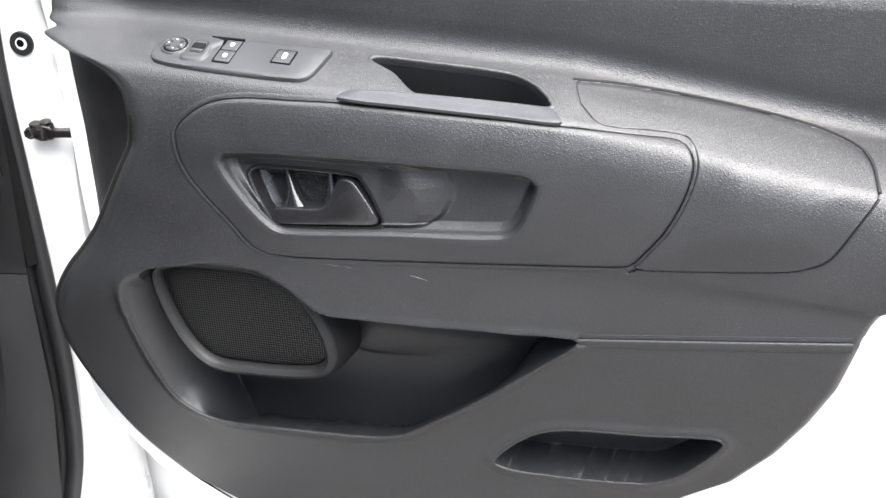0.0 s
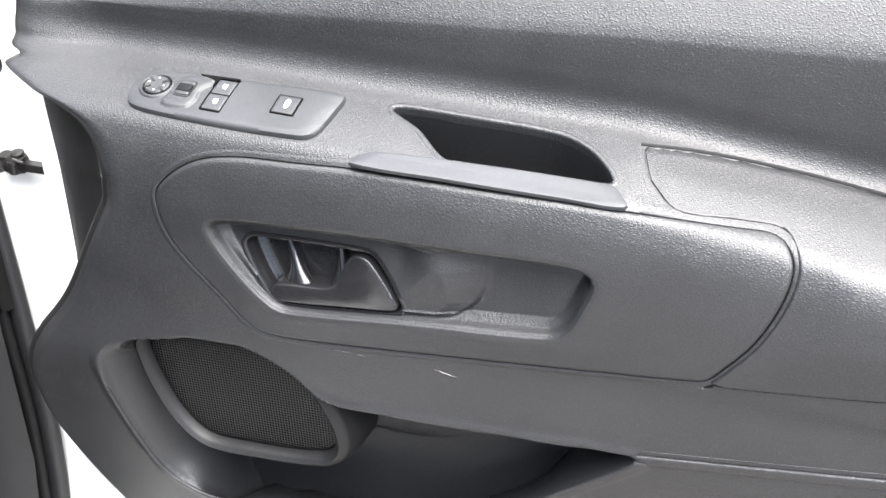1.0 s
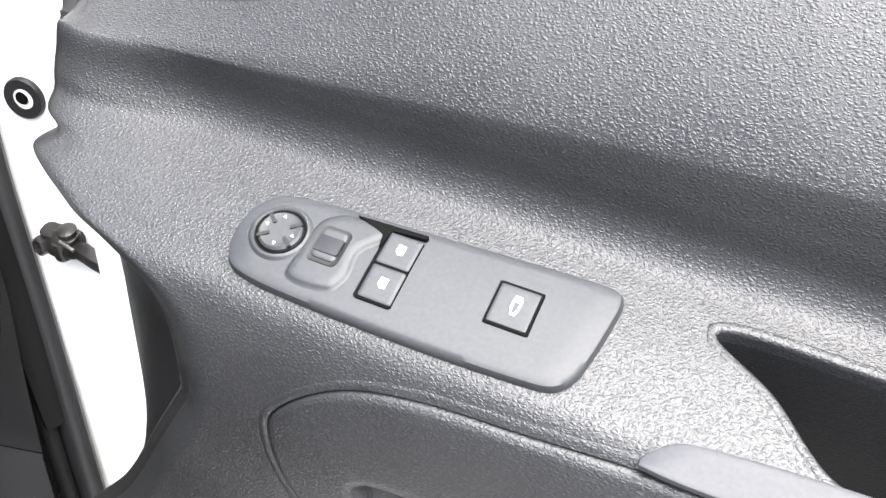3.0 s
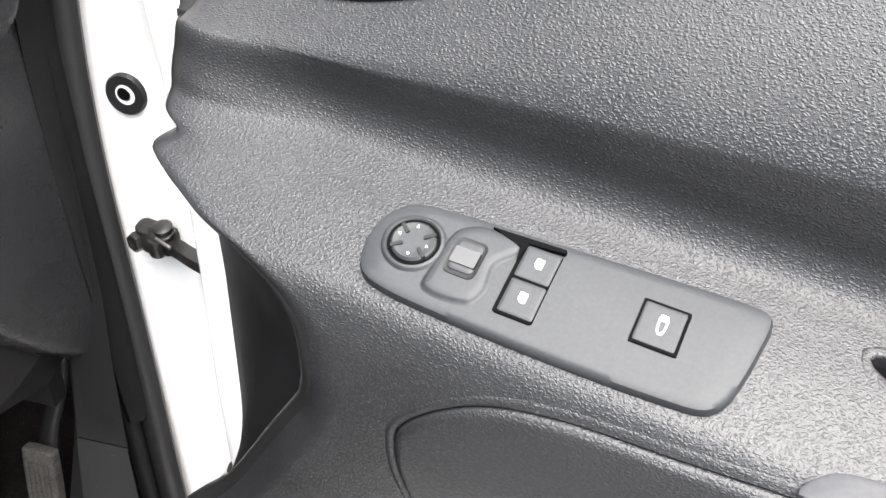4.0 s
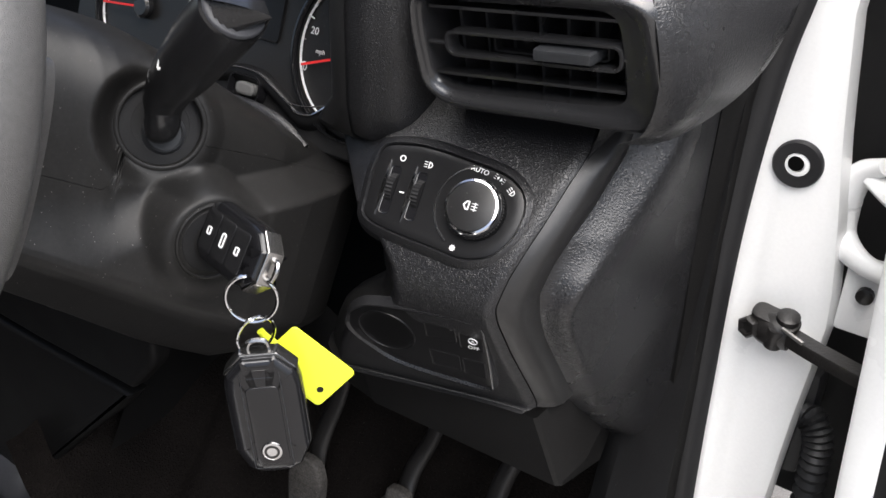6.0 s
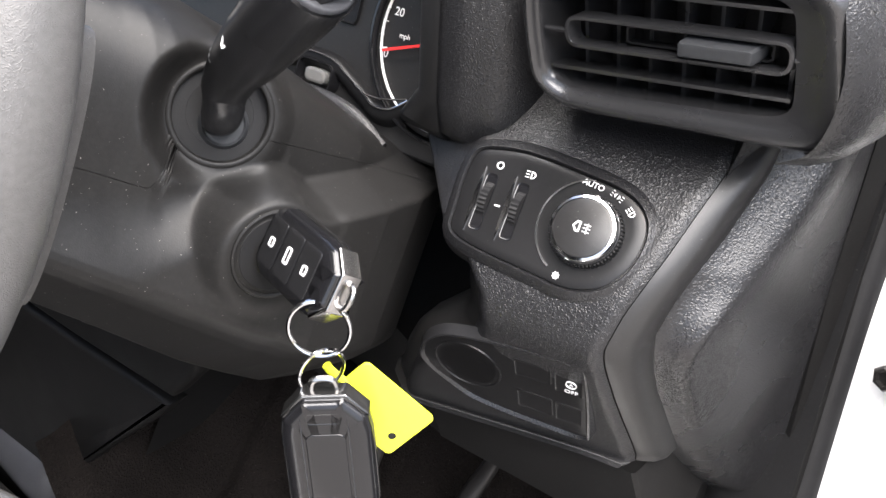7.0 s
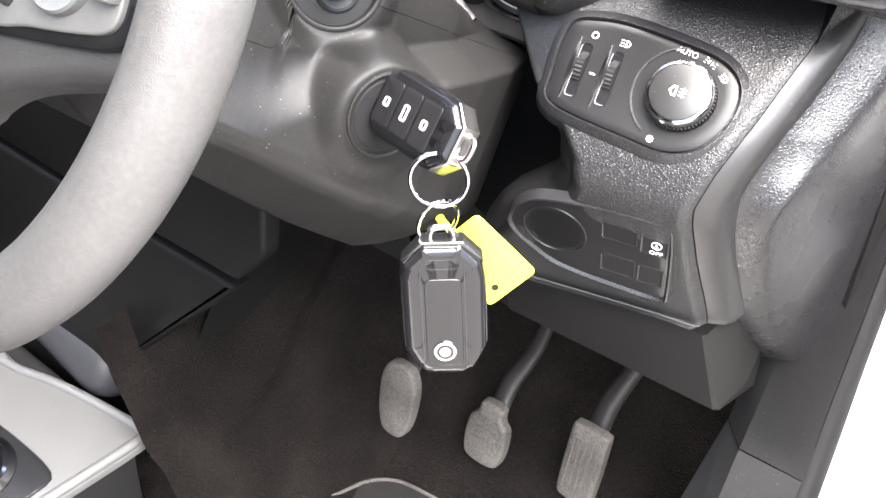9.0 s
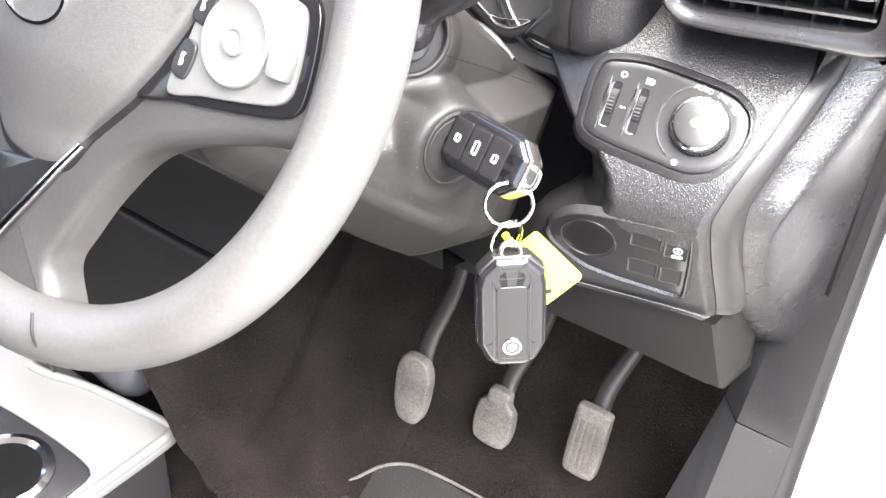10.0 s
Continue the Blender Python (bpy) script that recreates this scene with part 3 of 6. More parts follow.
# handle: dark bowl, lever and posts
part("handle_housing", nested([(inward(BED, -0.0052), -0.003, 1), (inward(BED, -0.0046), 0.0006, 1), (inward(BED, -0.0010), 0.0008, 1), (BED, 0.0, 1), (0.0014, -0.006, 2), (0.003, -0.016, 4), (0.006, -0.020, 3)], on_floor, segs=140), SMOOTH, door, "gloss black handle housing", 50)
LEVER = [(-0.177, 1.1000), (-0.1775, 1.108), (-0.173, 1.1155), (-0.165, 1.1175), (-0.128, 1.1185), (-0.116, 1.1205), (-0.108, 1.128), (-0.098, 1.148), (-0.092, 1.1535), (-0.083, 1.1540), (-0.075, 1.150), (-0.0495, 1.1130), (-0.0500, 1.1065), (-0.0570, 1.1035), (-0.10, 1.1005), (-0.165, 1.0965)]
part("door_handle", slab(LEVER, -0.026, 0.003, on_floor, 0.0025, 160), SMOOTH, door, "smooth dark lever handle", 50)
for a, b in ((-0.166, -0.150), (-0.112, -0.106)):
    part("handle_post", lattice([[on_floor(a + (b - a) * f + w * math.cos(t), 1.160 - 0.044 * f, -0.018 + 0.011 * f ** 2 + 0.007 * math.sin(t)) for t in np.linspace(0, 2 * math.pi, 14, endpoint=False)] for f, w in zip(np.linspace(0, 1, 12), [0.0045, 0.0045, 0.0046, 0.0047, 0.0050, 0.0054, 0.006, 0.007, 0.0085, 0.0105, 0.013, 0.016])], wrap=True, caps=True), GLOSS, door, "", 60)

# loudspeaker in the pocket
at_n = lambda u, z, h: (u, -h, z)
speaker_ring = part("speaker_surround", nested([(inward(spread(SPEAKER, 160), -0.024), -0.088, 1), (inward(spread(SPEAKER, 160), -0.020), -0.046, 3), (inward(spread(SPEAKER, 160), -0.013), -0.028, 3), (inward(spread(SPEAKER, 160), -0.006), -0.022, 3), (SPEAKER, -0.027, 2), (0.002, -0.036, 1)], at_n, (-0.25, 0.95), 160, close=False), KICK, door, "", 60)
part("speaker_grille", nested([(inward(spread(SPEAKER, 160), 0.0015), -0.037, 1), (0.004, -0.034, 2)], at_n, (-0.25, 0.95), 160), GRILLE, speaker_ring, "fine black perforated speaker grille")

# wear on the trim beneath the pad
for (u0, z0), (u1, z1), w in (((-0.016, 1.0470), (0.006, 1.0420), 0.0003), ((-0.119, 1.0510), (-0.100, 1.0505), 0.0002), ((-0.094, 1.0500), (-0.086, 1.0490), 0.0003)):
    part("scratch", lattice([[on_trim(u0 + (u1 - u0) * f, z0 + (z1 - z0) * f + d * w * math.sin(math.pi * min(0.98, f + 0.02)), h) for d, h in ((-1, -0.0002), (0, 0.0003), (1, -0.0002))] for f in np.linspace(0, 1, 8)]), STEEL, door, "pale scratch in the plastic")

# ---- window switches on the armrest ----
BEZEL = [(-0.318, -0.025), (-0.323, -0.039), (-0.321, -0.056), (-0.311, -0.069), (-0.295, -0.073), (-0.226, -0.0765), (-0.127, -0.0800), (-0.1180, -0.0765), (-0.1180, -0.060), (-0.1240, -0.030), (-0.1310, -0.0205), (-0.143, -0.0175), (-0.206, -0.0155), (-0.282, -0.0165), (-0.309, -0.0195)]
switches = part("switch_panel", plate(BEZEL, 0.006, lambda a, b, h: on_shelf(a, b, h - 0.001), 0.0035, 160), SATIN, door, "satin grey window switch panel")
SW = 0.0055
part("dial_surround", nested([(ring(0.0178, 56, 0.0170, (-0.2972, -0.0468)), SW - 0.0006, 1), (0.0018, SW + 0.0010, 3), (0.0010, SW + 0.0011, 1), (0.0008, SW + 0.0003, 1)], on_shelf, (-0.2972, -0.0468), 56, close=False), SATIN, switches)
# The gap round the dial is a flat ring with its shade painted in.
part("mirror_dial_ring", nested([(ring(0.0146, 48, 0.0138, (-0.297, -0.047)), SW - 0.0005, 1), (0.0002, SW + 0.0004, 1), (0.0014, SW - 0.0002, 1)], on_shelf, segs=48), GAP_SHADE, switches)
dial = part("mirror_dial", nested([(ring(0.0124, 40, 0.0117, (-0.2968, -0.0465)), SW - 0.002, 1), (0.0002, SW + 0.0014, 2), (0.0012, SW + 0.0024, 2), (0.003, SW + 0.0020, 2)], on_shelf, segs=40), SATIN, switches)
for k in range(4):
    a = radians(45 + 90 * k + (8 if k % 2 else -8))
    c, s = math.cos(a), math.sin(a)
    part("dial_groove", nested([(rounded(0.0070, 0.0024, 0.0006) @ np.array([[c, s], [-s, c]]) + (-0.2968 + 0.0090 * c, -0.0465 + 0.0085 * s), SW + 0.0010, 1), (0.0002, SW + 0.0027, 1)], on_shelf, segs=28), DARK, dial)
    a += radians(45)
    part("dial_arrow", nested([(np.array([(-0.0009, -0.0008), (0.0009, 0.0), (-0.0009, 0.0008)]) @ np.array([[math.cos(a), math.sin(a)], [-math.sin(a), math.cos(a)]]) + (-0.2968 + 0.0088 * math.cos(a), -0.0465 + 0.0084 * math.sin(a)), SW + 0.0018, 1), (0.0001, SW + 0.0027, 1)], on_shelf, segs=15), MARK, dial)
ISLE = np.array([(-0.2815, -0.0250), (-0.2560, -0.0250), (-0.2500, -0.0350), (-0.2510, -0.0500), (-0.2420, -0.0620), (-0.2440, -0.0690), (-0.2560, -0.0705), (-0.2700, -0.0690), (-0.2800, -0.0610), (-0.2825, -0.0400)])
part("switch_island", nested([(curve_loop(ISLE), SW - 0.0004, 1), (0.003, SW + 0.0014, 4), (0.002, SW + 0.0018, 2)], on_shelf, (-0.267, -0.047), 90), SATIN, switches, "soft raised island", 60)
part("select_switch_bed", nested([(rounded(0.0185, 0.0225, 0.004) + (-0.2670, -0.0475), SW + 0.0010, 1), (0.0004, SW + 0.0022, 1), (0.001, SW + 0.0019, 1)], on_shelf, segs=56), DARK, switches)
part("select_switch", nested([(rounded(0.0150, 0.0185, 0.003) + (-0.2670, -0.0480), SW + 0.0010, 1), (0.0004, SW + 0.0024, 1), (0.0012, SW + 0.0030, 1)], on_shelf, segs=56), SATIN, switches)
part("select_mark", nested([(rounded(0.0146, 0.0100, 0.001) + (-0.2668, -0.0470), SW + 0.0025, 1), (0.0003, SW + 0.0036, 1)], on_shelf, segs=40), GLOSS, switches)
# No hollow here: the recess's shade is painted as a flat black patch.
part("finger_recess_shade", slab([(-0.2620, -0.0700), (-0.2210, -0.0715), (-0.2215, -0.0690), (-0.2405, -0.0675), (-0.2425, -0.0560), (-0.2440, -0.0640)], SW - 0.001, SW + 0.0021, on_shelf, 0.0002, 60, False), GAP_SHADE, switches, "flat black patch painted as a shaded finger recess")
# Flat bed whose near-black colour stands for shade between the keys.
part("switch_bed", nested([(rounded(0.0215, 0.0410, 0.0012) + (-0.2325, -0.0475), SW - 0.001, 1), (0.0003, SW + 0.0005, 1), (0.0004, SW + 0.0003, 1)], on_shelf, segs=60), GAP_SHADE, switches)
for b in (-0.0580, -0.0378):
    key = part("window_switch", nested([(rounded(0.0190, 0.0190, 0.001) + (-0.2315, b), SW - 0.001, 1), (0.0002, SW + 0.0009, 1), (0.0010, SW + 0.0013, 2)], on_shelf, segs=56), SATIN, switches)
    part("window_mark", nested([(np.array([(-0.0022, -0.0032), (0.0022, -0.0028), (0.0022, 0.0028), (-0.0006, 0.0032), (-0.0024, 0.0012)]) + (-0.2310, b - 0.0005), SW + 0.0008, 1), (0.0002, SW + 0.0017, 1)], on_shelf, segs=30), MARK, key)
# Shallow plate, painted as the shaded gap round the lock switch.
part("lock_switch_gap", nested([(rounded(0.0240, 0.0246, 0.0006) + (-0.1648, -0.0500), SW - 0.0005, 1), (0.0002, SW + 0.0004, 1)], on_shelf, segs=56), GAP_SHADE, switches)
lock = part("lock_switch", nested([(rounded(0.0212, 0.0218, 0.0006) + (-0.1648, -0.0500), SW - 0.001, 1), (0.0002, SW + 0.0005, 1), (0.0004, SW + 0.0007, 1)], on_shelf, segs=56), SATIN, switches)
LOCKMARK = np.array([(-0.0018, -0.0055), (0.0016, -0.0055), (0.0026, -0.003), (0.0024, 0.002), (0.0012, 0.0052), (-0.0012, 0.0052), (-0.0024, 0.002), (-0.0026, -0.003)])
part("van_mark", nested([(LOCKMARK + (-0.1640, -0.0505), SW + 0.0005, 1), (0.0002, SW + 0.0011, 1), (0.0007, SW + 0.0011, 1), (0.0002, SW + 0.0005, 1)], on_shelf, (-0.1640, -0.0505), 48, close=False), MARK, lock)
part("van_mark_screen", nested([(rounded(0.0034, 0.002, 0.0006) + (-0.1640, -0.0535), SW + 0.0005, 1), (0.0002, SW + 0.0011, 1)], on_shelf, segs=24), MARK, lock)

# ---- sheet metal, seal and glass of the door ----
SHELL = [(-0.480, 1.345), (-0.470, 1.0), (-0.535, 0.90), (-0.545, 0.84), (-0.53, 0.76), (-0.48, 0.69), (-0.41, 0.64), (-0.30, 0.60), (0.05, 0.585), (0.22, 0.63), (0.35, 0.71), (0.43, 0.80), (0.485, 0.90), (0.52, 1.0), (0.56, 1.2), (0.58, 1.36)]
part("door_shell", plate(SHELL, 0.030, lambda a, b, h: (a, 0.245 - h, b), 0.008, 200), PAINT, door, "white painted sheet metal of the door")
edge = glide([(-0.500, 0.985), (-0.530, 0.93), (-0.547, 0.86), (-0.538, 0.76), (-0.488, 0.69), (-0.42, 0.635), (-0.30, 0.60), (0.05, 0.585), (0.22, 0.63), (0.35, 0.71), (0.43, 0.80), (0.485, 0.90), (0.52, 1.0), (0.56, 1.2), (0.585, 1.38)], 8)
way = np.gradient(edge, axis=0)
way /= np.linalg.norm(way, axis=1)[:, None]
part("door_flange", lattice([[(x - dy * d, y, z + dx * d) for d, y in ((0.004, 0.20), (0.0, 0.19), (0.0, 0.082), (0.002, 0.076), (0.006, 0.073), (0.05, 0.074), (0.075, 0.090), (0.08, 0.14))] for (x, z), (dx, dy) in zip(edge, way)]), PAINT, door, "white painted flange round the trim")
hem = glide(list(zip(HEM_U, HEM_Y, HEM_Z)), 8)
sect = [(0.016, 0.006), (0.015, 0.001), (0.006, -0.002), (-0.006, -0.002), (-0.010, 0.001), (-0.011, 0.025), (-0.006, 0.07), (0.008, 0.07)]
part("door_hem", lattice([[(x + dx, y + dy, z) for dx, dy in sect] for x, y, z in hem], wrap=True, caps=True), PAINT, door, "white painted front edge of the door")
part("belt_line", tube([(u, 0.1360 + 0.95 * float(belt_back(np.array(u))), 1.3700 + float(belt_rise(np.array(u)))) for u in np.linspace(-0.483, 0.53, 40)], 0.0030, 10, 1.0, per=2), RUBBER, door, "black rubber strip along the top of the trim")
part("belt_seal", tube([(-0.52, 0.190, 1.380), (-0.40, 0.190, 1.388), (-0.2, 0.190, 1.425), (0.0, 0.190, 1.468), (0.3, 0.190, 1.515), (0.55, 0.190, 1.518)], 0.009, 10, 0.8), RUBBER, door, "black rubber window seal")
pane = part("window_pane", box((1.02, 0.004, 0.5), (0.04, 0.225, 1.64), 0.001, Matrix.Rotation(radians(-8), 4, "X")), GLASS, door, "clear side window glass")
pane.visible_shadow = False
part("window_post", tube([(-0.52, 0.205, 1.37), (-0.44, 0.22, 1.56), (-0.27, 0.25, 1.80)], 0.020, 12), DARK, door)


# ---- ground and the body round the doorway ----
ground = part("ground", lattice([[(x, y, 0.10) for x in np.linspace(-60, 60, 13)] for y in np.linspace(-60, 60, 13)]), GROUND)
tagged(ground, "pale worn gravel beneath the van", "ground", kind="structure")
body = thing("van_body", None, "white van body with its door opening and front pillar", "van body", kind="structure")
# hinge pillar: section in plan, swept up
def pillar_row(z):
    inner = np.interp(z, [0.45, 0.55, 0.75, 0.9, 1.1, 1.25, 1.37, 1.8], [-0.622, -0.606, -0.591, -0.591, -0.596, -0.597, -0.590, -0.52])
    outer = np.interp(z, [0.45, 0.96, 1.06, 1.15, 1.21, 1.284, 1.367, 1.8], [-0.51, -0.535, -0.530, -0.523, -0.532, -0.545, -0.556, -0.51])
    front = np.interp(z, [0.45, 0.9, 1.37, 1.8], [1.10, 1.135, 1.15, 1.30])
    return [(inner - 0.02, front + 0.10, z), (inner - 0.02, front - 0.005, z), (inner, front, z), (inner + 0.02, front + 0.003, z), (outer - 0.012, front + 0.004, z), (outer - 0.003, front + 0.010, z), (outer, front + 0.022, z), (outer - 0.002, front + 0.032, z), (outer - 0.03, front + 0.10, z)]
part("pillar", lattice([pillar_row(z) for z in np.linspace(0.3, 1.9, 60)], wrap=True, caps=True), PAINT, body, "white painted hinge pillar")
# Black box added as the shade in the gap between pillar and door.
part("pillar_gap_shade", box((0.34, 0.02, 0.98), (-0.42, 1.262, 1.39), 0.004), DARK, body)
part("lower_pillar_web", box((0.26, 0.02, 0.60), (-0.43, 1.225, 0.60), 0.008), PAINT, body, "white painted lower pillar sheet")
part("fender", box((0.03, 0.9, 0.9), (-0.475, 1.75, 0.95), 0.01), PAINT, body)
part("sill", box((0.10, 2.4, 0.16), (-0.56, 0.0, 0.40), 0.03), PAINT, body)
seal = glide([(-0.546, 1.19, 1.75), (-0.583, 1.14, 1.42), (-0.598, 1.135, 1.32), (-0.605, 1.133, 1.2), (-0.603, 1.13, 1.05), (-0.598, 1.122, 0.92), (-0.594, 1.11, 0.75), (-0.610, 1.09, 0.58), (-0.62, 0.98, 0.50), (-0.62, 0.5, 0.48), (-0.62, -0.9, 0.48)], 6)
part("door_seal", tube(seal, 0.0095, 12, 1.5, up=(1, 0, 0), per=2), RUBBER, body, "black rubber door seal")
part("seal_flap", tube(seal + np.array([-0.016, -0.012, 0]), 0.008, 10, 1.0, up=(1, 0, 0), per=2), DARK, body)
cap = part("plug", lathe([(0.0165, -0.004), (0.0165, 0.0005), (0.0155, 0.0022), (0.0085, 0.0018), (0.0082, -0.004)], (-0.5690, 1.1475, 1.258), (0.03, -1, 0.02), 40), RUBBER, body, "round black rubber plug")
# Closed black disc that paints the dark inside of the plug's eye.
part("plug_hole_shade", lathe([(0.0052, 0.0010), (0.0050, 0.0019), (0.0, 0.0020)], (-0.5700, 1.1475, 1.2588), (0.03, -1, 0.02), 30), GAP_SHADE, cap)
part("plug_eye", lathe([(0.0082, -0.003), (0.0080, 0.0012), (0.0050, 0.0015), (0.0048, -0.003)], (-0.5690, 1.1475, 1.258), (0.03, -1, 0.02), 30), PAINT, cap)
# Rear side, header and roof stay out of view; added to shade the cab.
part("unseen_rear_side", box((0.06, 0.5, 1.5), (-0.60, -0.72, 1.15), 0.02), PAINT, body)
part("unseen_header", box((0.10, 1.75, 0.16), (-0.670, -0.08, 1.86), 0.04), LINER, body)
part("unseen_roof", box((1.55, 1.7, 0.06), (-1.40, -0.1, 1.93), 0.02), LINER, body)
part("far_side", box((0.05, 2.6, 1.0), (-2.15, -0.2, 0.85), 0.02), DARK, body)
part("bulkhead", box((1.6, 0.05, 1.6), (-1.4, -0.75, 1.15), 0.01), DARK, body)
part("firewall", box((1.56, 0.05, 1.12), (-1.40, 1.42, 0.86), 0.01), CARPET, body)

# door check strap
check = thing("check_strap", None, "greasy black door check strap bolted to the pillar", "door check")
part("bracket", joined(tube([(-0.570, 1.136, 1.140), (-0.558, 1.131, 1.141), (-0.544, 1.130, 1.142)], [0.010, 0.013, 0.012], 14)), SOOT, check)
part("cover_plate", nested([(rounded(0.034, 0.016, 0.006), 0, 1), (0.0003, 0.0025, 1), (0.001, 0.003, 1)], flat((-0.556, 1.130, 1.150), (1, -0.1, -0.1), (0.05, -0.25, 1)), segs=40), SOOT, check)
part("bolt", lathe([(0.0085, -0.004), (0.0085, 0.003), (0.007, 0.005), (0.005, 0.005), (0.0045, 0.002), (0.0, 0.002)], (-0.571, 1.124, 1.141), (-0.35, -1, 0.15), 6), SOOT, check)
part("roller", lathe([(0.0065, -0.008), (0.007, -0.007), (0.007, 0.007), (0.0065, 0.008)], (-0.553, 1.124, 1.140), (0.1, -0.1, 1), 20), SOOT, check)
part("slot_edge", tube([(-0.548, 1.118, 1.152), (-0.538, 1.114, 1.151), (-0.532, 1.112, 1.150)], 0.0016, 8), STEEL, check)
part("pin", lathe([(0.0065, -0.003), (0.0080, 0.003), (0.0080, 0.0050), (0.006, 0.006)], (-0.548, 1.129, 1.152), (0.05, -0.2, 1), 18), SOOT, check)
part("arm", lattice([[(x, y + dy, z + dz) for dy, dz in ((-0.007, 0.003), (-0.006, 0.0045), (0.006, 0.0050), (0.007, 0.003), (0.006, -0.004), (-0.006, -0.005))] for x, y, z in glide([(-0.552, 1.130, 1.142), (-0.532, 1.122, 1.142), (-0.512, 1.110, 1.146), (-0.480, 1.095, 1.150)], 6)], wrap=True, caps=True), SOOT, check)
hinge = thing("door_hinge", None, "white painted door hinge between pillar and door", "hinge")
part("knuckle", tube([(-0.520, 1.170, 1.262), (-0.534, 1.176, 1.250), (-0.541, 1.178, 1.228), (-0.537, 1.174, 1.204), (-0.518, 1.160, 1.196), (-0.498, 1.15, 1.196)], [0.006, 0.009, 0.0125, 0.011, 0.008, 0.007], 12), PAINT, hinge)
part("upper_leaf", tube([(-0.525, 1.172, 1.250), (-0.505, 1.155, 1.246), (-0.485, 1.14, 1.246)], 0.008, 10, 0.6), PAINT, hinge)
leaf = part("leaf", box((0.036, 0.006, 0.060), (-0.507, 1.165, 1.168), 0.003), PAINT, hinge)
part("leaf_bolt", lathe([(0.006, -0.002), (0.006, 0.004), (0.004, 0.005)], (-0.509, 1.161, 1.172), (0, -1, 0), 12), SOOT, leaf)
loom = thing("wiring_gaiter", None, "black rubber wiring gaiter in the door gap", "cable gaiter")
part("plug_block", box((0.020, 0.030, 0.10), (-0.533, 1.19, 1.035), 0.008), RUBBER, loom)
bend = glide([(-0.533, 1.178, 1.045), (-0.522, 1.172, 1.048), (-0.514, 1.168, 1.035), (-0.511, 1.165, 1.01), (-0.510, 1.165, 0.97), (-0.510, 1.165, 0.92)], 8)
part("bellows", tube(bend, [0.0095 + 0.0025 * (k % 2) for k in range(len(bend))], 14, up=(0, 1, 0), per=2), RUBBER, loom)

# ---- dashboard ----
dash = thing("dashboard", None, "black grained plastic van dashboard", "dashboard")
KNEE = glide([(1.03, 1.318), (1.005, 1.304), (0.982, 1.287), (0.960, 1.263), (0.942, 1.240), (0.932, 1.219), (0.931, 1.203), (0.939, 1.178), (0.953, 1.147), (0.972, 1.112), (0.974, 1.104), (0.981, 1.104)], 6)


def knee(x, k, push=0.0):
    y, z = KNEE[k]
    # the foot climbs towards the column
    climb = 0.19 * max(0.0, -0.665 - x) * min(1.0, max(0.0, (1.15 - z) / 0.046))
    y += float(np.interp(z + climb, KNEE[::-1, 1], KNEE[::-1, 0]) - np.interp(z, KNEE[::-1, 1], KNEE[::-1, 0]))
    z += climb
    lift = 0.15 * (x + 0.70) * np.clip((1.22 - z) / 0.08, 0, 1)
    slope = float(np.interp(z, [1.16, 1.25], [0.22, 0.12]))
    return (x, y + slope * (x + 0.72) + 0.003 * float(ease(np.array((1.218 - z) / 0.04))) + push, z + lift)


def knee_edges(z):
    right = np.interp(z, [1.10, 1.13, 1.17, 1.214, 1.233, 1.26, 1.291, 1.315], [-0.6645, -0.666, -0.669, -0.671, -0.667, -0.659, -0.652, -0.650])
    left = np.interp(z, [1.10, 1.15, 1.172, 1.183, 1.192, 1.207, 1.222, 1.235, 1.243, 1.252, 1.262, 1.272, 1.285, 1.32], [-0.806, -0.795, -0.780, -0.762, -0.748, -0.741, -0.745, -0.757, -0.770, -0.790, -0.815, -0.840, -0.845, -0.845])
    return left, right


def knee_grid():
    rows, band, hollow = [], [], []
    for k in range(len(KNEE)):
        z = KNEE[k][1]
        left, right = knee_edges(z)
        row = []
        for x in np.linspace(left, right, 60):
            e = max(0, 1 - (x - left) / 0.012) ** 2 * 0.010 + max(0, 1 - (right - x) / 0.006) ** 2 * 0.004
            row.append(knee(x, k, e + 0.72 * max(0.0, -0.772 - x) * float(ease(np.array((z - 1.205) / 0.03)))))
        x0, y0, z0 = row[-1]
        band.append([(x0 + 0.0003, y0 + 0.001, z0), (x0 + 0.003, y0 + 0.0025, z0), (x0 + 0.009, y0 + 0.007, z0), (x0 + 0.0125, y0 + 0.014, z0), (x0 + 0.0135, y0 + 0.036, z0), (x0 + 0.008, y0 + 0.06, z0)])
        a0, b0, c0 = row[0]
        rows.append(row)
        hollow.append([(a0 + 0.0005, b0 + 0.0005, c0), (a0 - 0.005, b0 + 0.004, c0), (a0 - 0.013, b0 + 0.010, c0), (a0 - 0.019, b0 + 0.020, c0), (a0 - 0.020, b0 + 0.035, c0), (a0 - 0.014, b0 + 0.07, c0), (a0 - 0.02, b0 + 0.13, c0)])
    return lattice(rows), lattice(band), lattice(hollow)


console_mesh, band_mesh, hollow_mesh = knee_grid()
part("switch_console", console_mesh, DASH, dash, "grained console beneath the vent", 50)
part("console_hollow", hollow_mesh, DASH_SOFT, dash, "dark hollow beside the column", 60)
part("console_band", band_mesh, DASH_SOFT, dash, "plain satin edge strip of the console", 60)
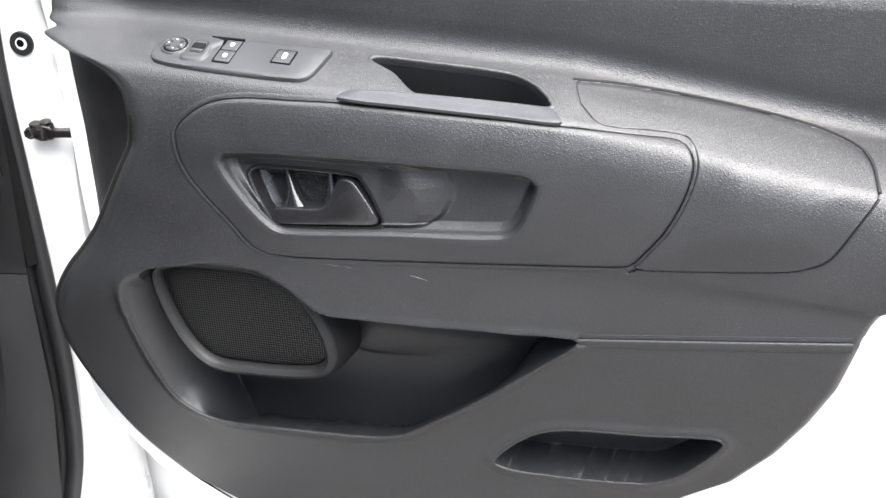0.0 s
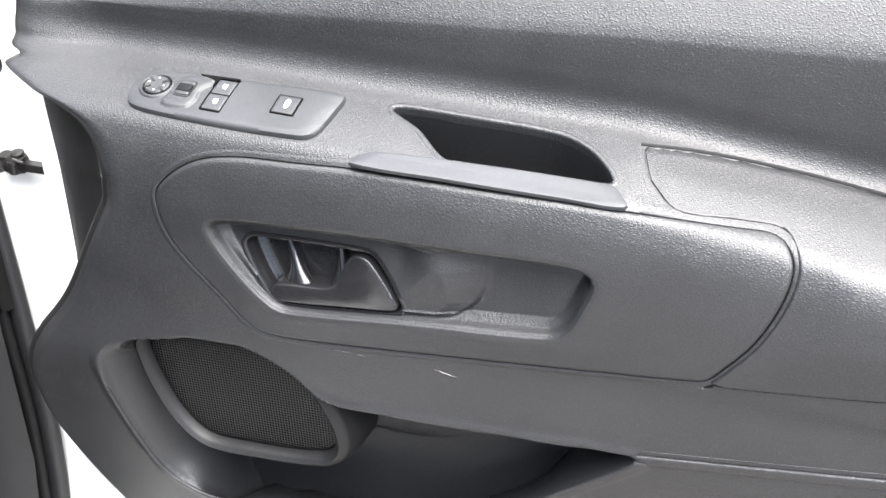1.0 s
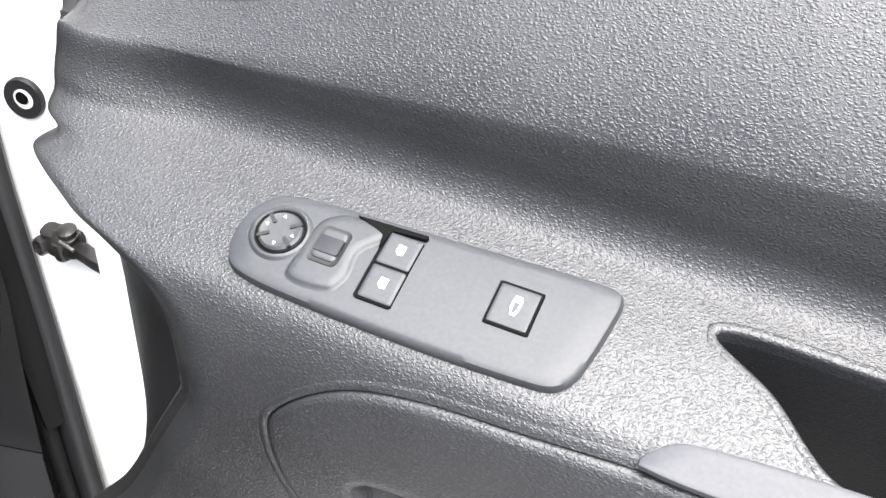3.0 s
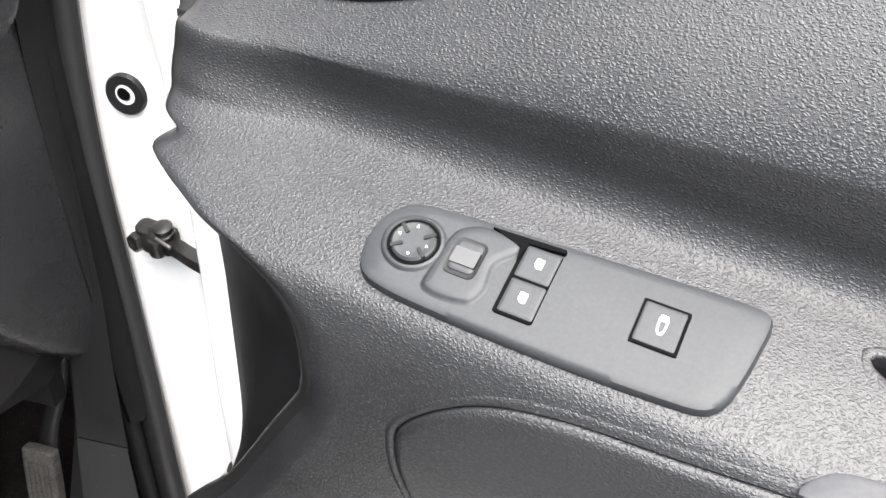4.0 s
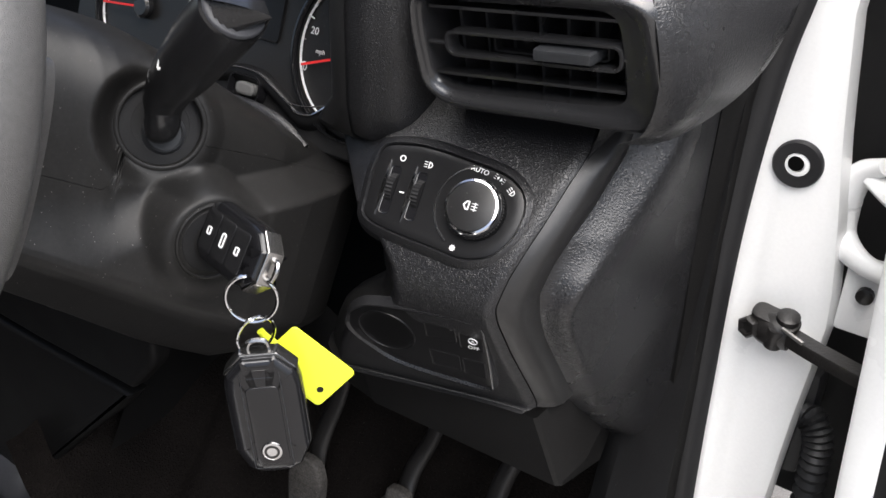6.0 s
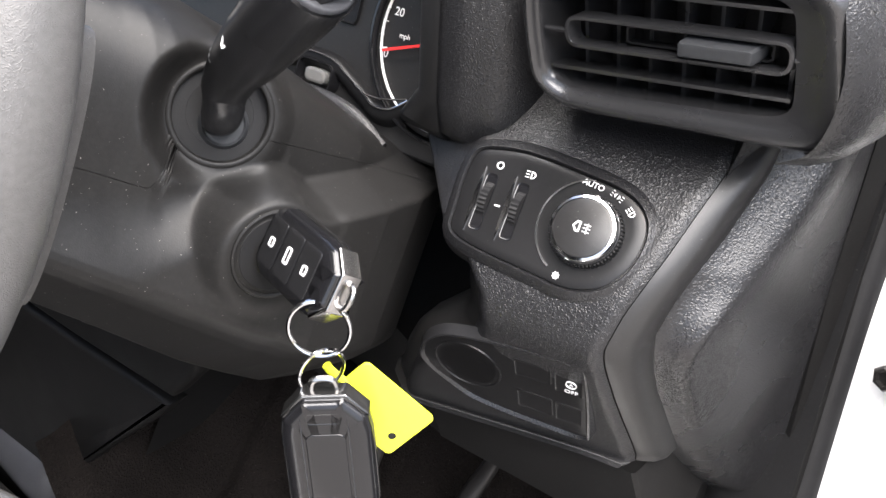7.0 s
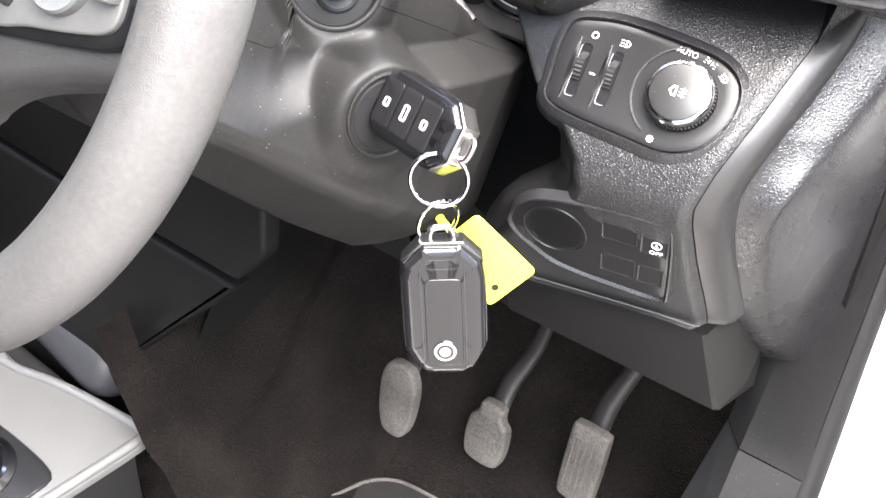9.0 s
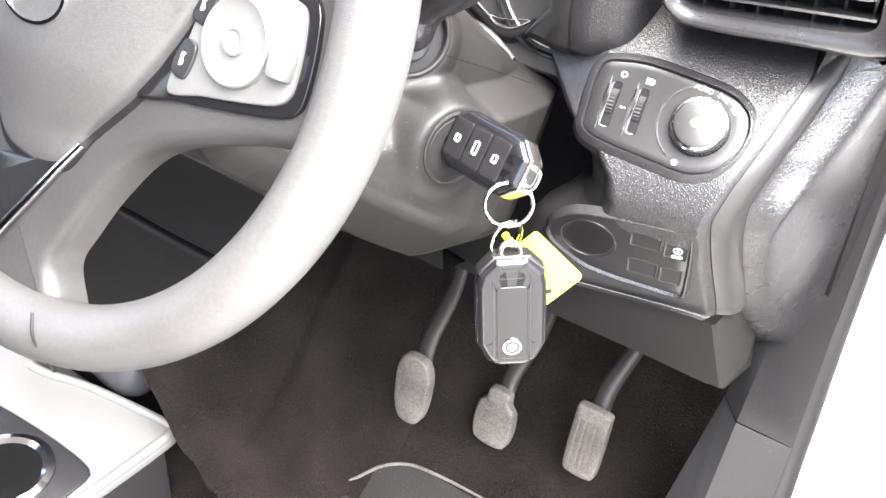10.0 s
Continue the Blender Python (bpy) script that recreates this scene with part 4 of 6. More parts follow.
# plain lower box under the console
LOWBOX = [[(-0.808, 0.972, 1.1205), (-0.664, 0.9885, 1.1035), (-0.6615, 0.990, 1.1045), (-0.6575, 1.02, 1.1090), (-0.664, 1.10, 1.108)],
          [(-0.808, 0.998, 1.040), (-0.648, 0.999, 1.043), (-0.6450, 1.001, 1.044), (-0.640, 1.03, 1.050), (-0.652, 1.10, 1.05)],
          [(-0.808, 1.004, 1.036), (-0.648, 1.005, 1.038), (-0.6455, 1.006, 1.039), (-0.641, 1.03, 1.046), (-0.652, 1.10, 1.046)],
          [(-0.808, 1.07, 1.02), (-0.648, 1.06, 1.024), (-0.6460, 1.06, 1.025), (-0.642, 1.06, 1.025), (-0.652, 1.10, 1.025)]]
part("lower_panel", lattice(LOWBOX), LOW_PLASTIC, dash, "plain black lower panel", 20)
part("panel_return", lattice([[(-0.93, 1.02, 1.125), (-0.809, 0.976, 1.1202)], [(-0.93, 1.03, 1.03), (-0.809, 1.0, 1.0395)], [(-0.93, 1.07, 1.01), (-0.809, 1.07, 1.0197)]]), LOW_PLASTIC, dash, "matt black panel beside the column", 20)
part("console_ledge", tube([knee(x, len(KNEE) - 2, -0.0008) for x in np.linspace(-0.800, -0.668, 12)], 0.0008, 8, per=2), DASH_SOFT, dash, "fine worn ledge under the console", 60)
# leather-grained cheek at the doorway
# height, edge beside the console's band, where the crest runs (0 band, 1 pillar) and how far it stands out
CHEEK_LINE = glide([(1.005, -0.644, 1.112, 0.42, 0.000), (1.03, -0.648, 1.088, 0.40, 0.006), (1.06, -0.658, 1.050, 0.36, 0.011), (1.11, -0.6650, 1.009, 0.30, 0.016), (1.16, -0.6655, 0.982, 0.22, 0.019), (1.195, -0.6635, 0.970, 0.15, 0.020),
                    (1.217, -0.6590, 0.972, 0.15, 0.020), (1.24, -0.6570, 0.977, 0.30, 0.019), (1.27, -0.6535, 0.990, 0.46, 0.018), (1.31, -0.6485, 1.010, 0.60, 0.016), (1.35, -0.6445, 1.021, 0.67, 0.014), (1.40, -0.6405, 1.031, 0.72, 0.012)], 14)


def cheek_point(f, z):
    """f from the console's band to the pillar; a crest climbs from the nose towards the pillar."""
    x, y, crest, high = (float(np.interp(z, CHEEK_LINE[:, 0], CHEEK_LINE[:, k])) for k in (1, 2, 3, 4))
    k = (f - crest) / (min(0.30, 0.9 * crest) if f < crest else 1.02 - crest)
    d = high * (math.exp(-2.2 * k * k) if f < crest else 0.5 + 0.5 * math.cos(math.pi * min(1.0, k)))
    return (x + (-0.609 - x) * f ** 1.15 + 0.90 * d, y + (1.110 - y) * f - 0.44 * d, z)


def cheek():
    rows = []
    for z in np.linspace(1.006, 1.395, 150):
        row = [cheek_point(f, z) for f in np.linspace(0, 1, 60)]
        x, y, _ = row[0]
        rows.append([(x - 0.026, y + 0.045, z), (x - 0.012, y + 0.018, z)] + row)
    return lattice(rows)


part("pillar_trim", lattice([[(-0.622 + d, 1.118, z), (-0.615 + d, 1.103, z), (-0.610 + d, 1.101, z), (-0.603 + d, 1.108, z), (-0.599 + d, 1.125, z)] for z, d in ((1.42, 0.012), (1.36, 0.006), (1.30, 0.0), (1.20, -0.002), (1.10, 0.0), (1.0, 0.002), (0.95, 0.004))]), LOW_PLASTIC, dash, "matt black trim along the pillar", 60)
part("side_cheek", cheek(), CHEEK, dash, "grained side cheek of the dashboard", 60)
kick = thing("kick_panel", None, "plain black plastic kick panel beside the pedals", "trim panel")
part("upper_panel", lattice([[(-0.655, 1.150, 1.32), (-0.636, 1.130, 1.32), (-0.601, 1.116, 1.32)], [(-0.655, 1.130, 1.10), (-0.636, 1.112, 1.10), (-0.598, 1.100, 1.10)], [(-0.658, 1.110, 1.03), (-0.638, 1.090, 1.03), (-0.595, 1.086, 1.03)], [(-0.660, 1.095, 0.955), (-0.640, 1.070, 0.955), (-0.592, 1.074, 0.952)]]), KICK, kick)
part("lower_panel", lattice([[(-0.660, 1.097, 0.954), (-0.640, 1.070, 0.9535), (-0.592, 1.074, 0.9505)], [(-0.661, 1.096, 0.950), (-0.640, 1.068, 0.950), (-0.592, 1.0725, 0.947)], [(-0.69, 1.04, 0.75), (-0.645, 1.03, 0.75), (-0.590, 1.06, 0.75)], [(-0.71, 0.98, 0.52), (-0.65, 0.98, 0.52), (-0.60, 1.02, 0.52)]]), KICK, kick)

# upper dash mass behind the vent and the instruments
part("upper_pad", lattice([[(x, y, z) for y, z in ((1.03, 1.305), (1.02, 1.33), (1.0, 1.40), (1.03, 1.425), (1.35, 1.44))] for x in (-0.81, -0.76, -0.66, -0.62)]), DASH, dash)
# Unseen cover, added to block light leaking down to the footwell.
part("unseen_dash_top", lattice([[(x, y, z) for y, z in ((1.02, 1.418), (1.12, 1.432), (1.30, 1.440), (1.45, 1.436), (1.56, 1.425), (1.57, 0.95))] for x in np.linspace(-2.12, -0.60, 12)]), DASH, dash, "unseen grained dashboard top, added to keep light out of the footwell", 50)
part("upper_cowl", lattice([[(x, y, z) for y, z in ((1.06, 1.30), (1.06, 1.40), (0.99, 1.415), (0.985, 1.43), (1.03, 1.45), (1.35, 1.44))] for x in (-2.0, -1.3, -1.0, -0.80)]), DASH, dash, "cowl over the instruments")
POD_VENT = glide([(-0.622, 0.974, 1.3205), (-0.606, 0.971, 1.334), (-0.600, 0.966, 1.365), (-0.608, 0.966, 1.400), (-0.622, 0.990, 1.418), (-0.645, 1.05, 1.428)], 8)
POD_EDGE = glide([(-0.612, 0.992, 1.3165), (-0.600, 1.008, 1.3205), (-0.588, 1.045, 1.330), (-0.580, 1.070, 1.345), (-0.574, 1.079, 1.368), (-0.572, 1.095, 1.40)], 8)
pod_rows = []
for k in range(25):
    f = k / 24
    swell = 0.011 * math.sin(math.pi * f ** 0.8)
    pod_rows.append([tuple(Vector(a) * (1 - f) + Vector(b) * f + Vector((0.80, -0.40, 0.45)) * swell * min(1.0, 0.35 + i / 16)) for i, (a, b) in enumerate(zip(POD_VENT, POD_EDGE))])
pod_rows.append([(x - 0.004, y + 0.006, z + 0.002) for x, y, z in POD_EDGE])
pod_rows.append([(x - 0.03, y + 0.020, z + 0.010) for x, y, z in POD_EDGE])
part("vent_pod", lattice(pod_rows), CHEEK, dash, "rounded end of the dashboard top", 60)
hood_rows = []
for z, r in ((1.268, 0.007), (1.272, 0.0035), (1.281, 0.001), (1.30, 0.0), (1.36, 0.0), (1.46, 0.004)):
    d = -0.9 * max(0.0, 1.297 - z)
    hood_rows.append([(x, y + r * 4, z) for x, y in glide([(-0.806 + d, 1.055), (-0.817 + d, 0.995), (-0.8185 + d, 0.980), (-0.812 + d, 0.971), (-0.797, 0.966), (-0.78, 0.968), (-0.760, 0.985), (-0.752, 1.045)], 6)])
part("cluster_hood", lattice(hood_rows + [[(x, y + 0.05, 1.268) for x, y, z in hood_rows[0]]][::-1]), DASH, dash, "rounded grained end of the instrument hood")
part("hood_band", lattice([[(x - 0.0008, y - 0.0014, z) for x, y, z in row[13:25]] for row in hood_rows]), DASH_SOFT, dash, "plain band along the instrument hood")

# ---- air vent ----
vent = thing("air_vent", None, "black rectangular air vent with slats and a thumb slider", "air vent")
V_OUT = [(-0.7385, 1.336), (-0.734, 1.327), (-0.722, 1.3205), (-0.66, 1.3245), (-0.613, 1.328), (-0.602, 1.333), (-0.598, 1.346), (-0.604, 1.385), (-0.608, 1.397), (-0.62, 1.402), (-0.70, 1.394), (-0.732, 1.389), (-0.7395, 1.380)]
V_IN = [(-0.732, 1.339), (-0.728, 1.333), (-0.718, 1.330), (-0.66, 1.3355), (-0.630, 1.3395), (-0.622, 1.3435), (-0.620, 1.350), (-0.6235, 1.384), (-0.6265, 1.390), (-0.636, 1.3925), (-0.70, 1.386), (-0.727, 1.383), (-0.733, 1.378)]
vent_at = lambda a, b, h: (a, 0.962 - h + 0.14 * (a + 0.67) - 0.25 * (b - 1.36), b)
part("vent_surround", nested([(inward(spread(curve_loop(V_OUT), 140), -0.012), -0.05, 1), (inward(spread(curve_loop(V_OUT), 140), -0.004), -0.01, 2), (inward(spread(curve_loop(V_OUT), 140), -0.001), -0.0025, 2), (inward(spread(curve_loop(V_OUT), 140), 0.0015), 0.0006, 2), (inward(spread(curve_loop(V_OUT), 140), 0.003), 0.0008, 1), (V_IN, -0.004, 4), (0.0005, -0.010, 1), (0.002, -0.045, 3)], vent_at, (-0.67, 1.362), 140, close=False), VENT, vent, "satin black rounded vent surround", 60)
part("vent_back", nested([(inward(spread(curve_loop(V_IN), 80), -0.002), -0.044, 1)], vent_at, (-0.67, 1.362), 80), DARK, vent)


def vent_bar(x0, x1, z0, h, t, depth):
    return joined(*[lattice([[vent_at(x, z0 + 0.09 * (x + 0.67) + dz, h + dh) for dz, dh in ((t, 0), (-t, 0), (-t * 0.7, -depth), (t * 0.7, -depth))] for x in (x0, x1)], wrap=True, caps=True)])


part("slat", vent_bar(-0.730, -0.622, 1.384, -0.006, 0.0009, 0.012), VENT, vent)
part("slat", vent_bar(-0.730, -0.622, 1.344, -0.006, 0.0009, 0.012), VENT, vent)
LOOP = rounded(0.100, 0.016, 0.006)
frame_at = lambda a, b, h: vent_at(-0.672 + a, 1.3635 + b + 0.09 * (a - 0.002), h - 0.004)
part("slat_frame", nested([(LOOP, -0.010, 1), (0.0, 0, 1), (0.0003, 0.0005, 1), (0.0016, 0.0005, 1), (0.0003, 0, 1), (0.0, -0.010, 1)], frame_at, (0, 0), 90, close=False), VENT, vent)
for a in (-0.055, 0.055):
    part("slat_pin", tube([frame_at(a - 0.005, 0, -0.001), frame_at(a + 0.005, 0, -0.001)], 0.0013, 8), VENT, vent)
part("thumb_slider", nested([(rounded(0.032, 0.0075, 0.001) + (0.020, 0), -0.012, 1), (0.0, 0.004, 1), (0.0008, 0.006, 1), (0.001, 0.0062, 1)], frame_at, segs=44), SATIN, vent, "grey thumb slider")
part("slider_guide", nested([(rounded(0.064, 0.009, 0.001) + (0.008, 0), -0.012, 1), (0.0, -0.006, 1), (0.001, -0.006, 1), (0.0, -0.012, 1)], frame_at, segs=44, close=False), DARK, vent)
for x in np.linspace(-0.718, -0.626, 7):
    part("vane", lattice([[vent_at(x + dx, z + 0.09 * (x + 0.67), h) for dx, h in ((-0.0008, -0.016), (0.0008, -0.016), (0.0008, -0.038), (-0.0008, -0.038))] for z in (1.334, 1.390)], wrap=True, caps=True), VENT, vent)

# ---- headlight switch ----
L_N = (0.12, -0.78, 0.61)
L_O = (-0.7195, 0.9585, 1.2615)
lamp = thing("headlight_switch", axes(L_O, (1, 0.12, 0.0), L_N) @ Matrix.Diagonal((1.07, 1.06, 1.06, 1)), "black headlight switch panel with a chrome-ringed rotary knob", "light switch")
local = lambda a, b, h: (a, b, h)
PANEL = [(-0.0440, -0.018), (-0.0455, -0.008), (-0.0465, 0.012), (-0.0440, 0.022), (-0.035, 0.0255), (-0.018, 0.0275), (0.012, 0.0255), (0.032, 0.0225), (0.0425, 0.016), (0.0465, 0.006), (0.0445, -0.009), (0.037, -0.0205), (0.028, -0.0255), (0.018, -0.0275), (0.005, -0.0265), (-0.034, -0.0225)]
part("panel_rim", nested([(inward(spread(curve_loop(PANEL), 140), -0.008), -0.008, 1), (inward(spread(curve_loop(PANEL), 140), -0.005), 0.000, 3), (inward(spread(curve_loop(PANEL), 140), -0.001), 0.003, 3), (0.001, 0.001, 1)], local, (0, 0), 140, close=False), DASH, lamp, "grained raised rim", 60)
panel = part("panel", nested([(PANEL, -0.002, 1), (0.0005, 0.0018, 1), (0.0008, 0.0022, 1)], local, (0, 0), 140), PANEL_BLACK, lamp, "smooth black switch panel")
KX, KY = 0.0205, 0.0005
knob = part("knob", lathe([(0.0164, 0.002), (0.0168, 0.008), (0.0162, 0.0135)], (KX, KY, 0), (0, 0, 1), 72), DARK, lamp, "ribbed black rotary knob")
for k in range(60):
    a = 2 * math.pi * k / 60
    if k == 0:
        rib = part("knob_rib", box((0.0009, 0.0009, 0.008), (0, 0, 0), 0.0), DARK, knob)
        rib.matrix_local = pose(KX + 0.0168 * math.cos(a), KY + 0.0168 * math.sin(a), 0.007, 0, 0, math.degrees(a))
    else:
        rb = new("knob_rib", rib.data)
        rb.parent = knob
        rb.matrix_local = pose(KX + 0.0168 * math.cos(a), KY + 0.0168 * math.sin(a), 0.007, 0, 0, math.degrees(a))
knob.scale = (1, 1, 0.7)
part("knob_ring", lathe([(0.0163, 0.0125), (0.0164, 0.0140), (0.0151, 0.0175), (0.0140, 0.0180), (0.0136, 0.0160)], (KX, KY, 0), (0, 0, 1), 72), CHROME, knob, "polished chrome ring")
part("knob_face", lathe([(0.0137, 0.0155), (0.0136, 0.0176), (0.0127, 0.0181), (0.0001, 0.0186)], (KX, KY, 0), (0, 0, 1), 60), DASH_SOFT, knob, "satin grey knob face")
fog = [nested([(np.array([(-0.0028, -0.0026), (-0.0008, -0.0026), (-0.0008, 0.0026), (-0.0028, 0.0026), (-0.0046, 0.0)]) + (KX, KY), 0.0183, 1), (0.0001, 0.0190, 1), (0.0006, 0.0190, 1), (0.0001, 0.0185, 1)], local, (KX - 0.0022, KY), 36, close=False)]
for b in (-0.0016, 0.0, 0.0016):
    fog.append(nested([(rounded(0.0036, 0.0005, 0.0002) + (KX + 0.0022, KY + b), 0.0183, 1), (0.0001, 0.0190, 1)], local, segs=20))
fog.append(nested([(rounded(0.0005, 0.0052, 0.0002) + (KX + 0.0024, KY), 0.0183, 1), (0.0001, 0.0190, 1)], local, segs=20))
part("fog_mark", joined(*fog), MARK, knob)
words("auto_mark", "AUTO", 0.0039, Matrix.Translation((0.0158, 0.0220, 0.0030)) @ Matrix.Rotation(radians(-6), 4, "Z"), MARK, panel)


def side_light(x, y, turn):
    c, s = math.cos(radians(turn)), math.sin(radians(turn))
    q = lambda a, b, h: (x + a * c - b * s, y + a * s + b * c, h)
    out = []
    for k in (-1, 1):
        out.append(nested([(np.array([(0.0006 * k, -0.0012), (0.0006 * k, 0.0012), (0.0018 * k, 0)]), 0.0022, 1), (0.0001, 0.0026, 1)], q, segs=24))
        for b in (-0.001, 0, 0.001):
            out.append(nested([(rounded(0.0013, 0.0003, 0.0001) + (0.0027 * k, b * 1.3), 0.0022, 1), (0.00005, 0.0026, 1)], q, segs=16))
    return joined(*out)


def dip_mark(x, y, turn, size=1.0):
    c, s = math.cos(radians(turn)) * size, math.sin(radians(turn)) * size
    q = lambda a, b, h: (x + a * c - b * s, y + a * s + b * c, h)
    out = [nested([(np.array([(0.0002, -0.0017), (0.0002, 0.0017), (0.0018, 0.0012), (0.0024, 0), (0.0018, -0.0012)]), 0.0022, 1), (0.0001, 0.0026, 1), (0.0003, 0.0026, 1), (0.0001, 0.0022, 1)], q, segs=30, close=False)]
    for b in (-0.0012, 0, 0.0012):
        out.append(nested([(rounded(0.0018, 0.0004, 0.0002) + (-0.0012, b), 0.0022, 1), (0.00005, 0.0026, 1)], q, segs=16))
    return joined(*out)


part("side_light_mark", side_light(0.0278, 0.0203, -22), MARK, panel)
part("dipped_light_mark", dip_mark(0.0362, 0.0150, -40, 1.1), MARK, panel)
part("lamp_off_mark", nested([(np.array([((0.0021 if k % 2 else 0.0013) * math.cos(k * math.pi / 8) + 0.0135, (0.0021 if k % 2 else 0.0013) * math.sin(k * math.pi / 8) - 0.0232) for k in range(16)]), 0.0021, 1), (0.0001, 0.0026, 1)], local, segs=64), MARK, panel)
part("arc_mark", lattice([[(KX + r * math.cos(radians(a)), KY + r * math.sin(radians(a)), h) for r, h in ((0.0236, 0.0026), (0.0238, 0.0033), (0.0246, 0.0033), (0.0248, 0.0026))] for a in np.linspace(100, 240, 30)]), CHROME, panel)
for x in (-0.0335, -0.0170):
    thumb = part("thumbwheel_slot", nested([(rounded(0.0068, 0.0290, 0.002) + (x + 0.0008, -0.001), 0.0016, 1), (0.0003, 0.0026, 1), (0.0003, 0.0024, 1)], local, segs=60), GLOSS, panel)
    part("thumbwheel", lattice([[(x + 0.0012 + dx, 0.0005 + (r + (0.0005 if k % 2 else 0)) * math.cos(2 * math.pi * k / 56), -0.0028 + (r + (0.0005 if k % 2 else 0)) * math.sin(2 * math.pi * k / 56)) for k in range(56)] for dx, r in ((-0.0022, 0.0086), (-0.0019, 0.0092), (0.0019, 0.0092), (0.0022, 0.0086))], wrap=True, caps=True), DARK, thumb, "small ribbed thumbwheel", 20)
    part("slot_edge", lattice([[(x - 0.0042 - 0.0012 * math.sin(math.pi * f) + d, -0.0175 + 0.033 * f, h) for d, h in ((0, 0.0022), (0.0002, 0.0030), (0.0020 * math.sin(math.pi * f) + 0.0003, 0.0031), (0.0020 * math.sin(math.pi * f) + 0.0005, 0.0022))] for f in np.linspace(0, 1, 16)]), CHROME, thumb)
part("dimmer_mark", nested([(ring(0.0019, 24, None, (-0.0310, 0.0180)), 0.0021, 1), (0.0001, 0.0026, 1), (0.0005, 0.0026, 1), (0.0001, 0.0021, 1)], local, (-0.0310, 0.0180), 24, close=False), MARK, panel)
part("beam_height_mark", dip_mark(-0.0150, 0.0180, 0, 1.2), MARK, panel)
part("tick", nested([(rounded(0.0030, 0.0009, 0.0003) + (-0.0255, -0.001), 0.0021, 1), (0.0001, 0.0026, 1)], local, segs=20), MARK, panel)

# ---- blanked switch panel below ----
B_N = (0.214, -0.915, -0.342)
blank = thing("blanking_panel", axes((-0.7285, 0.9445, 1.1665), (1, 0.22, 0), B_N), "oval black panel with blanked switches and a round cover", "switch panel")
SHAPE = [(-0.0490, 0.0030), (-0.0420, 0.0175), (-0.0280, 0.0285), (0.0080, 0.0345), (0.0430, 0.0360), (0.0480, 0.0320), (0.0500, -0.034), (0.0470, -0.0365), (0.0340, -0.0370), (-0.0180, -0.0310), (-0.0390, -0.0170), (-0.0480, -0.0060)]
part("panel_edge", nested([(inward(spread(curve_loop(SHAPE), 120), -0.002), -0.004, 1), (SHAPE, 0.0022, 2), (0.001, 0.0026, 1), (0.0015, 0.0008, 1)], local, (0, 0), 120, close=False), SMOOTH, blank)
face = part("panel_face", nested([(inward(spread(curve_loop(SHAPE), 120), 0.002), 0.0006, 1), (0.001, 0.0010, 1)], local, (0, 0), 120), PANEL_BLACK, blank)
part("round_cover", nested([(ring(0.0200, 48, None, (-0.0200, 0.0030)), 0.0008, 1), (0.0003, 0.0017, 1), (0.0005, 0.0018, 1), (0.0005, 0.0011, 1), (0.002, 0.0010, 1)], local, segs=48), PANEL_BLACK, face, "round blanking cover")
for x, y, w, h in ((0.0185, 0.0160, 0.0210, 0.0150), (0.0385, 0.0145, 0.0160, 0.0185), (0.0185, -0.0140, 0.0210, 0.0170), (0.0380, -0.0150, 0.0155, 0.0175)):
    part("switch_blank", nested([(rounded(w, h, 0.001) + (x, y), 0.0005, 1), (0.0002, 0.0013, 1), (0.0003, 0.0015, 1), (0.0005, 0.0013, 1)], local, segs=44), PANEL_BLACK, face)
words("stop_start_mark", "OFF", 0.0044, Matrix.Translation((0.0400, 0.0085, 0.0017)), MARK, face)
words("stop_start_letter", "A", 0.0036, Matrix.Translation((0.0400, 0.0152, 0.0017)), MARK, face)
part("stop_start_ring", nested([(ring(0.0031, 28, None, (0.0400, 0.0152)), 0.0012, 1), (0.0001, 0.0019, 1), (0.0003, 0.0019, 1), (0.0001, 0.0012, 1)], local, (0.0400, 0.0152), 28, close=False), MARK, face)

# Made-up dark filler that keeps the sky from showing behind the column.
part("dark_filler", box((0.75, 0.02, 0.42), (-1.05, 1.10, 1.17), 0.003), DARK, dash)


# ---- steering column ----
AX = Vector((0, 0.905, -0.425)).normalized()
WC = Vector((-0.940, 0.709, 1.365))
column = thing("steering_column", None, "black plastic steering column shroud with the ignition lock", "steering column")


HOLE = Vector((-0.845, 0.863, 1.305))
HOLE_N = Vector((0.80, -0.52, 0.30)).normalized()
EYELET = Vector((-0.8486, 0.8640, 1.3090))
IGN = Vector((-0.806, 0.857, 1.251))
KEYDIR = Vector((0.945, -0.32, 0.09)).normalized()


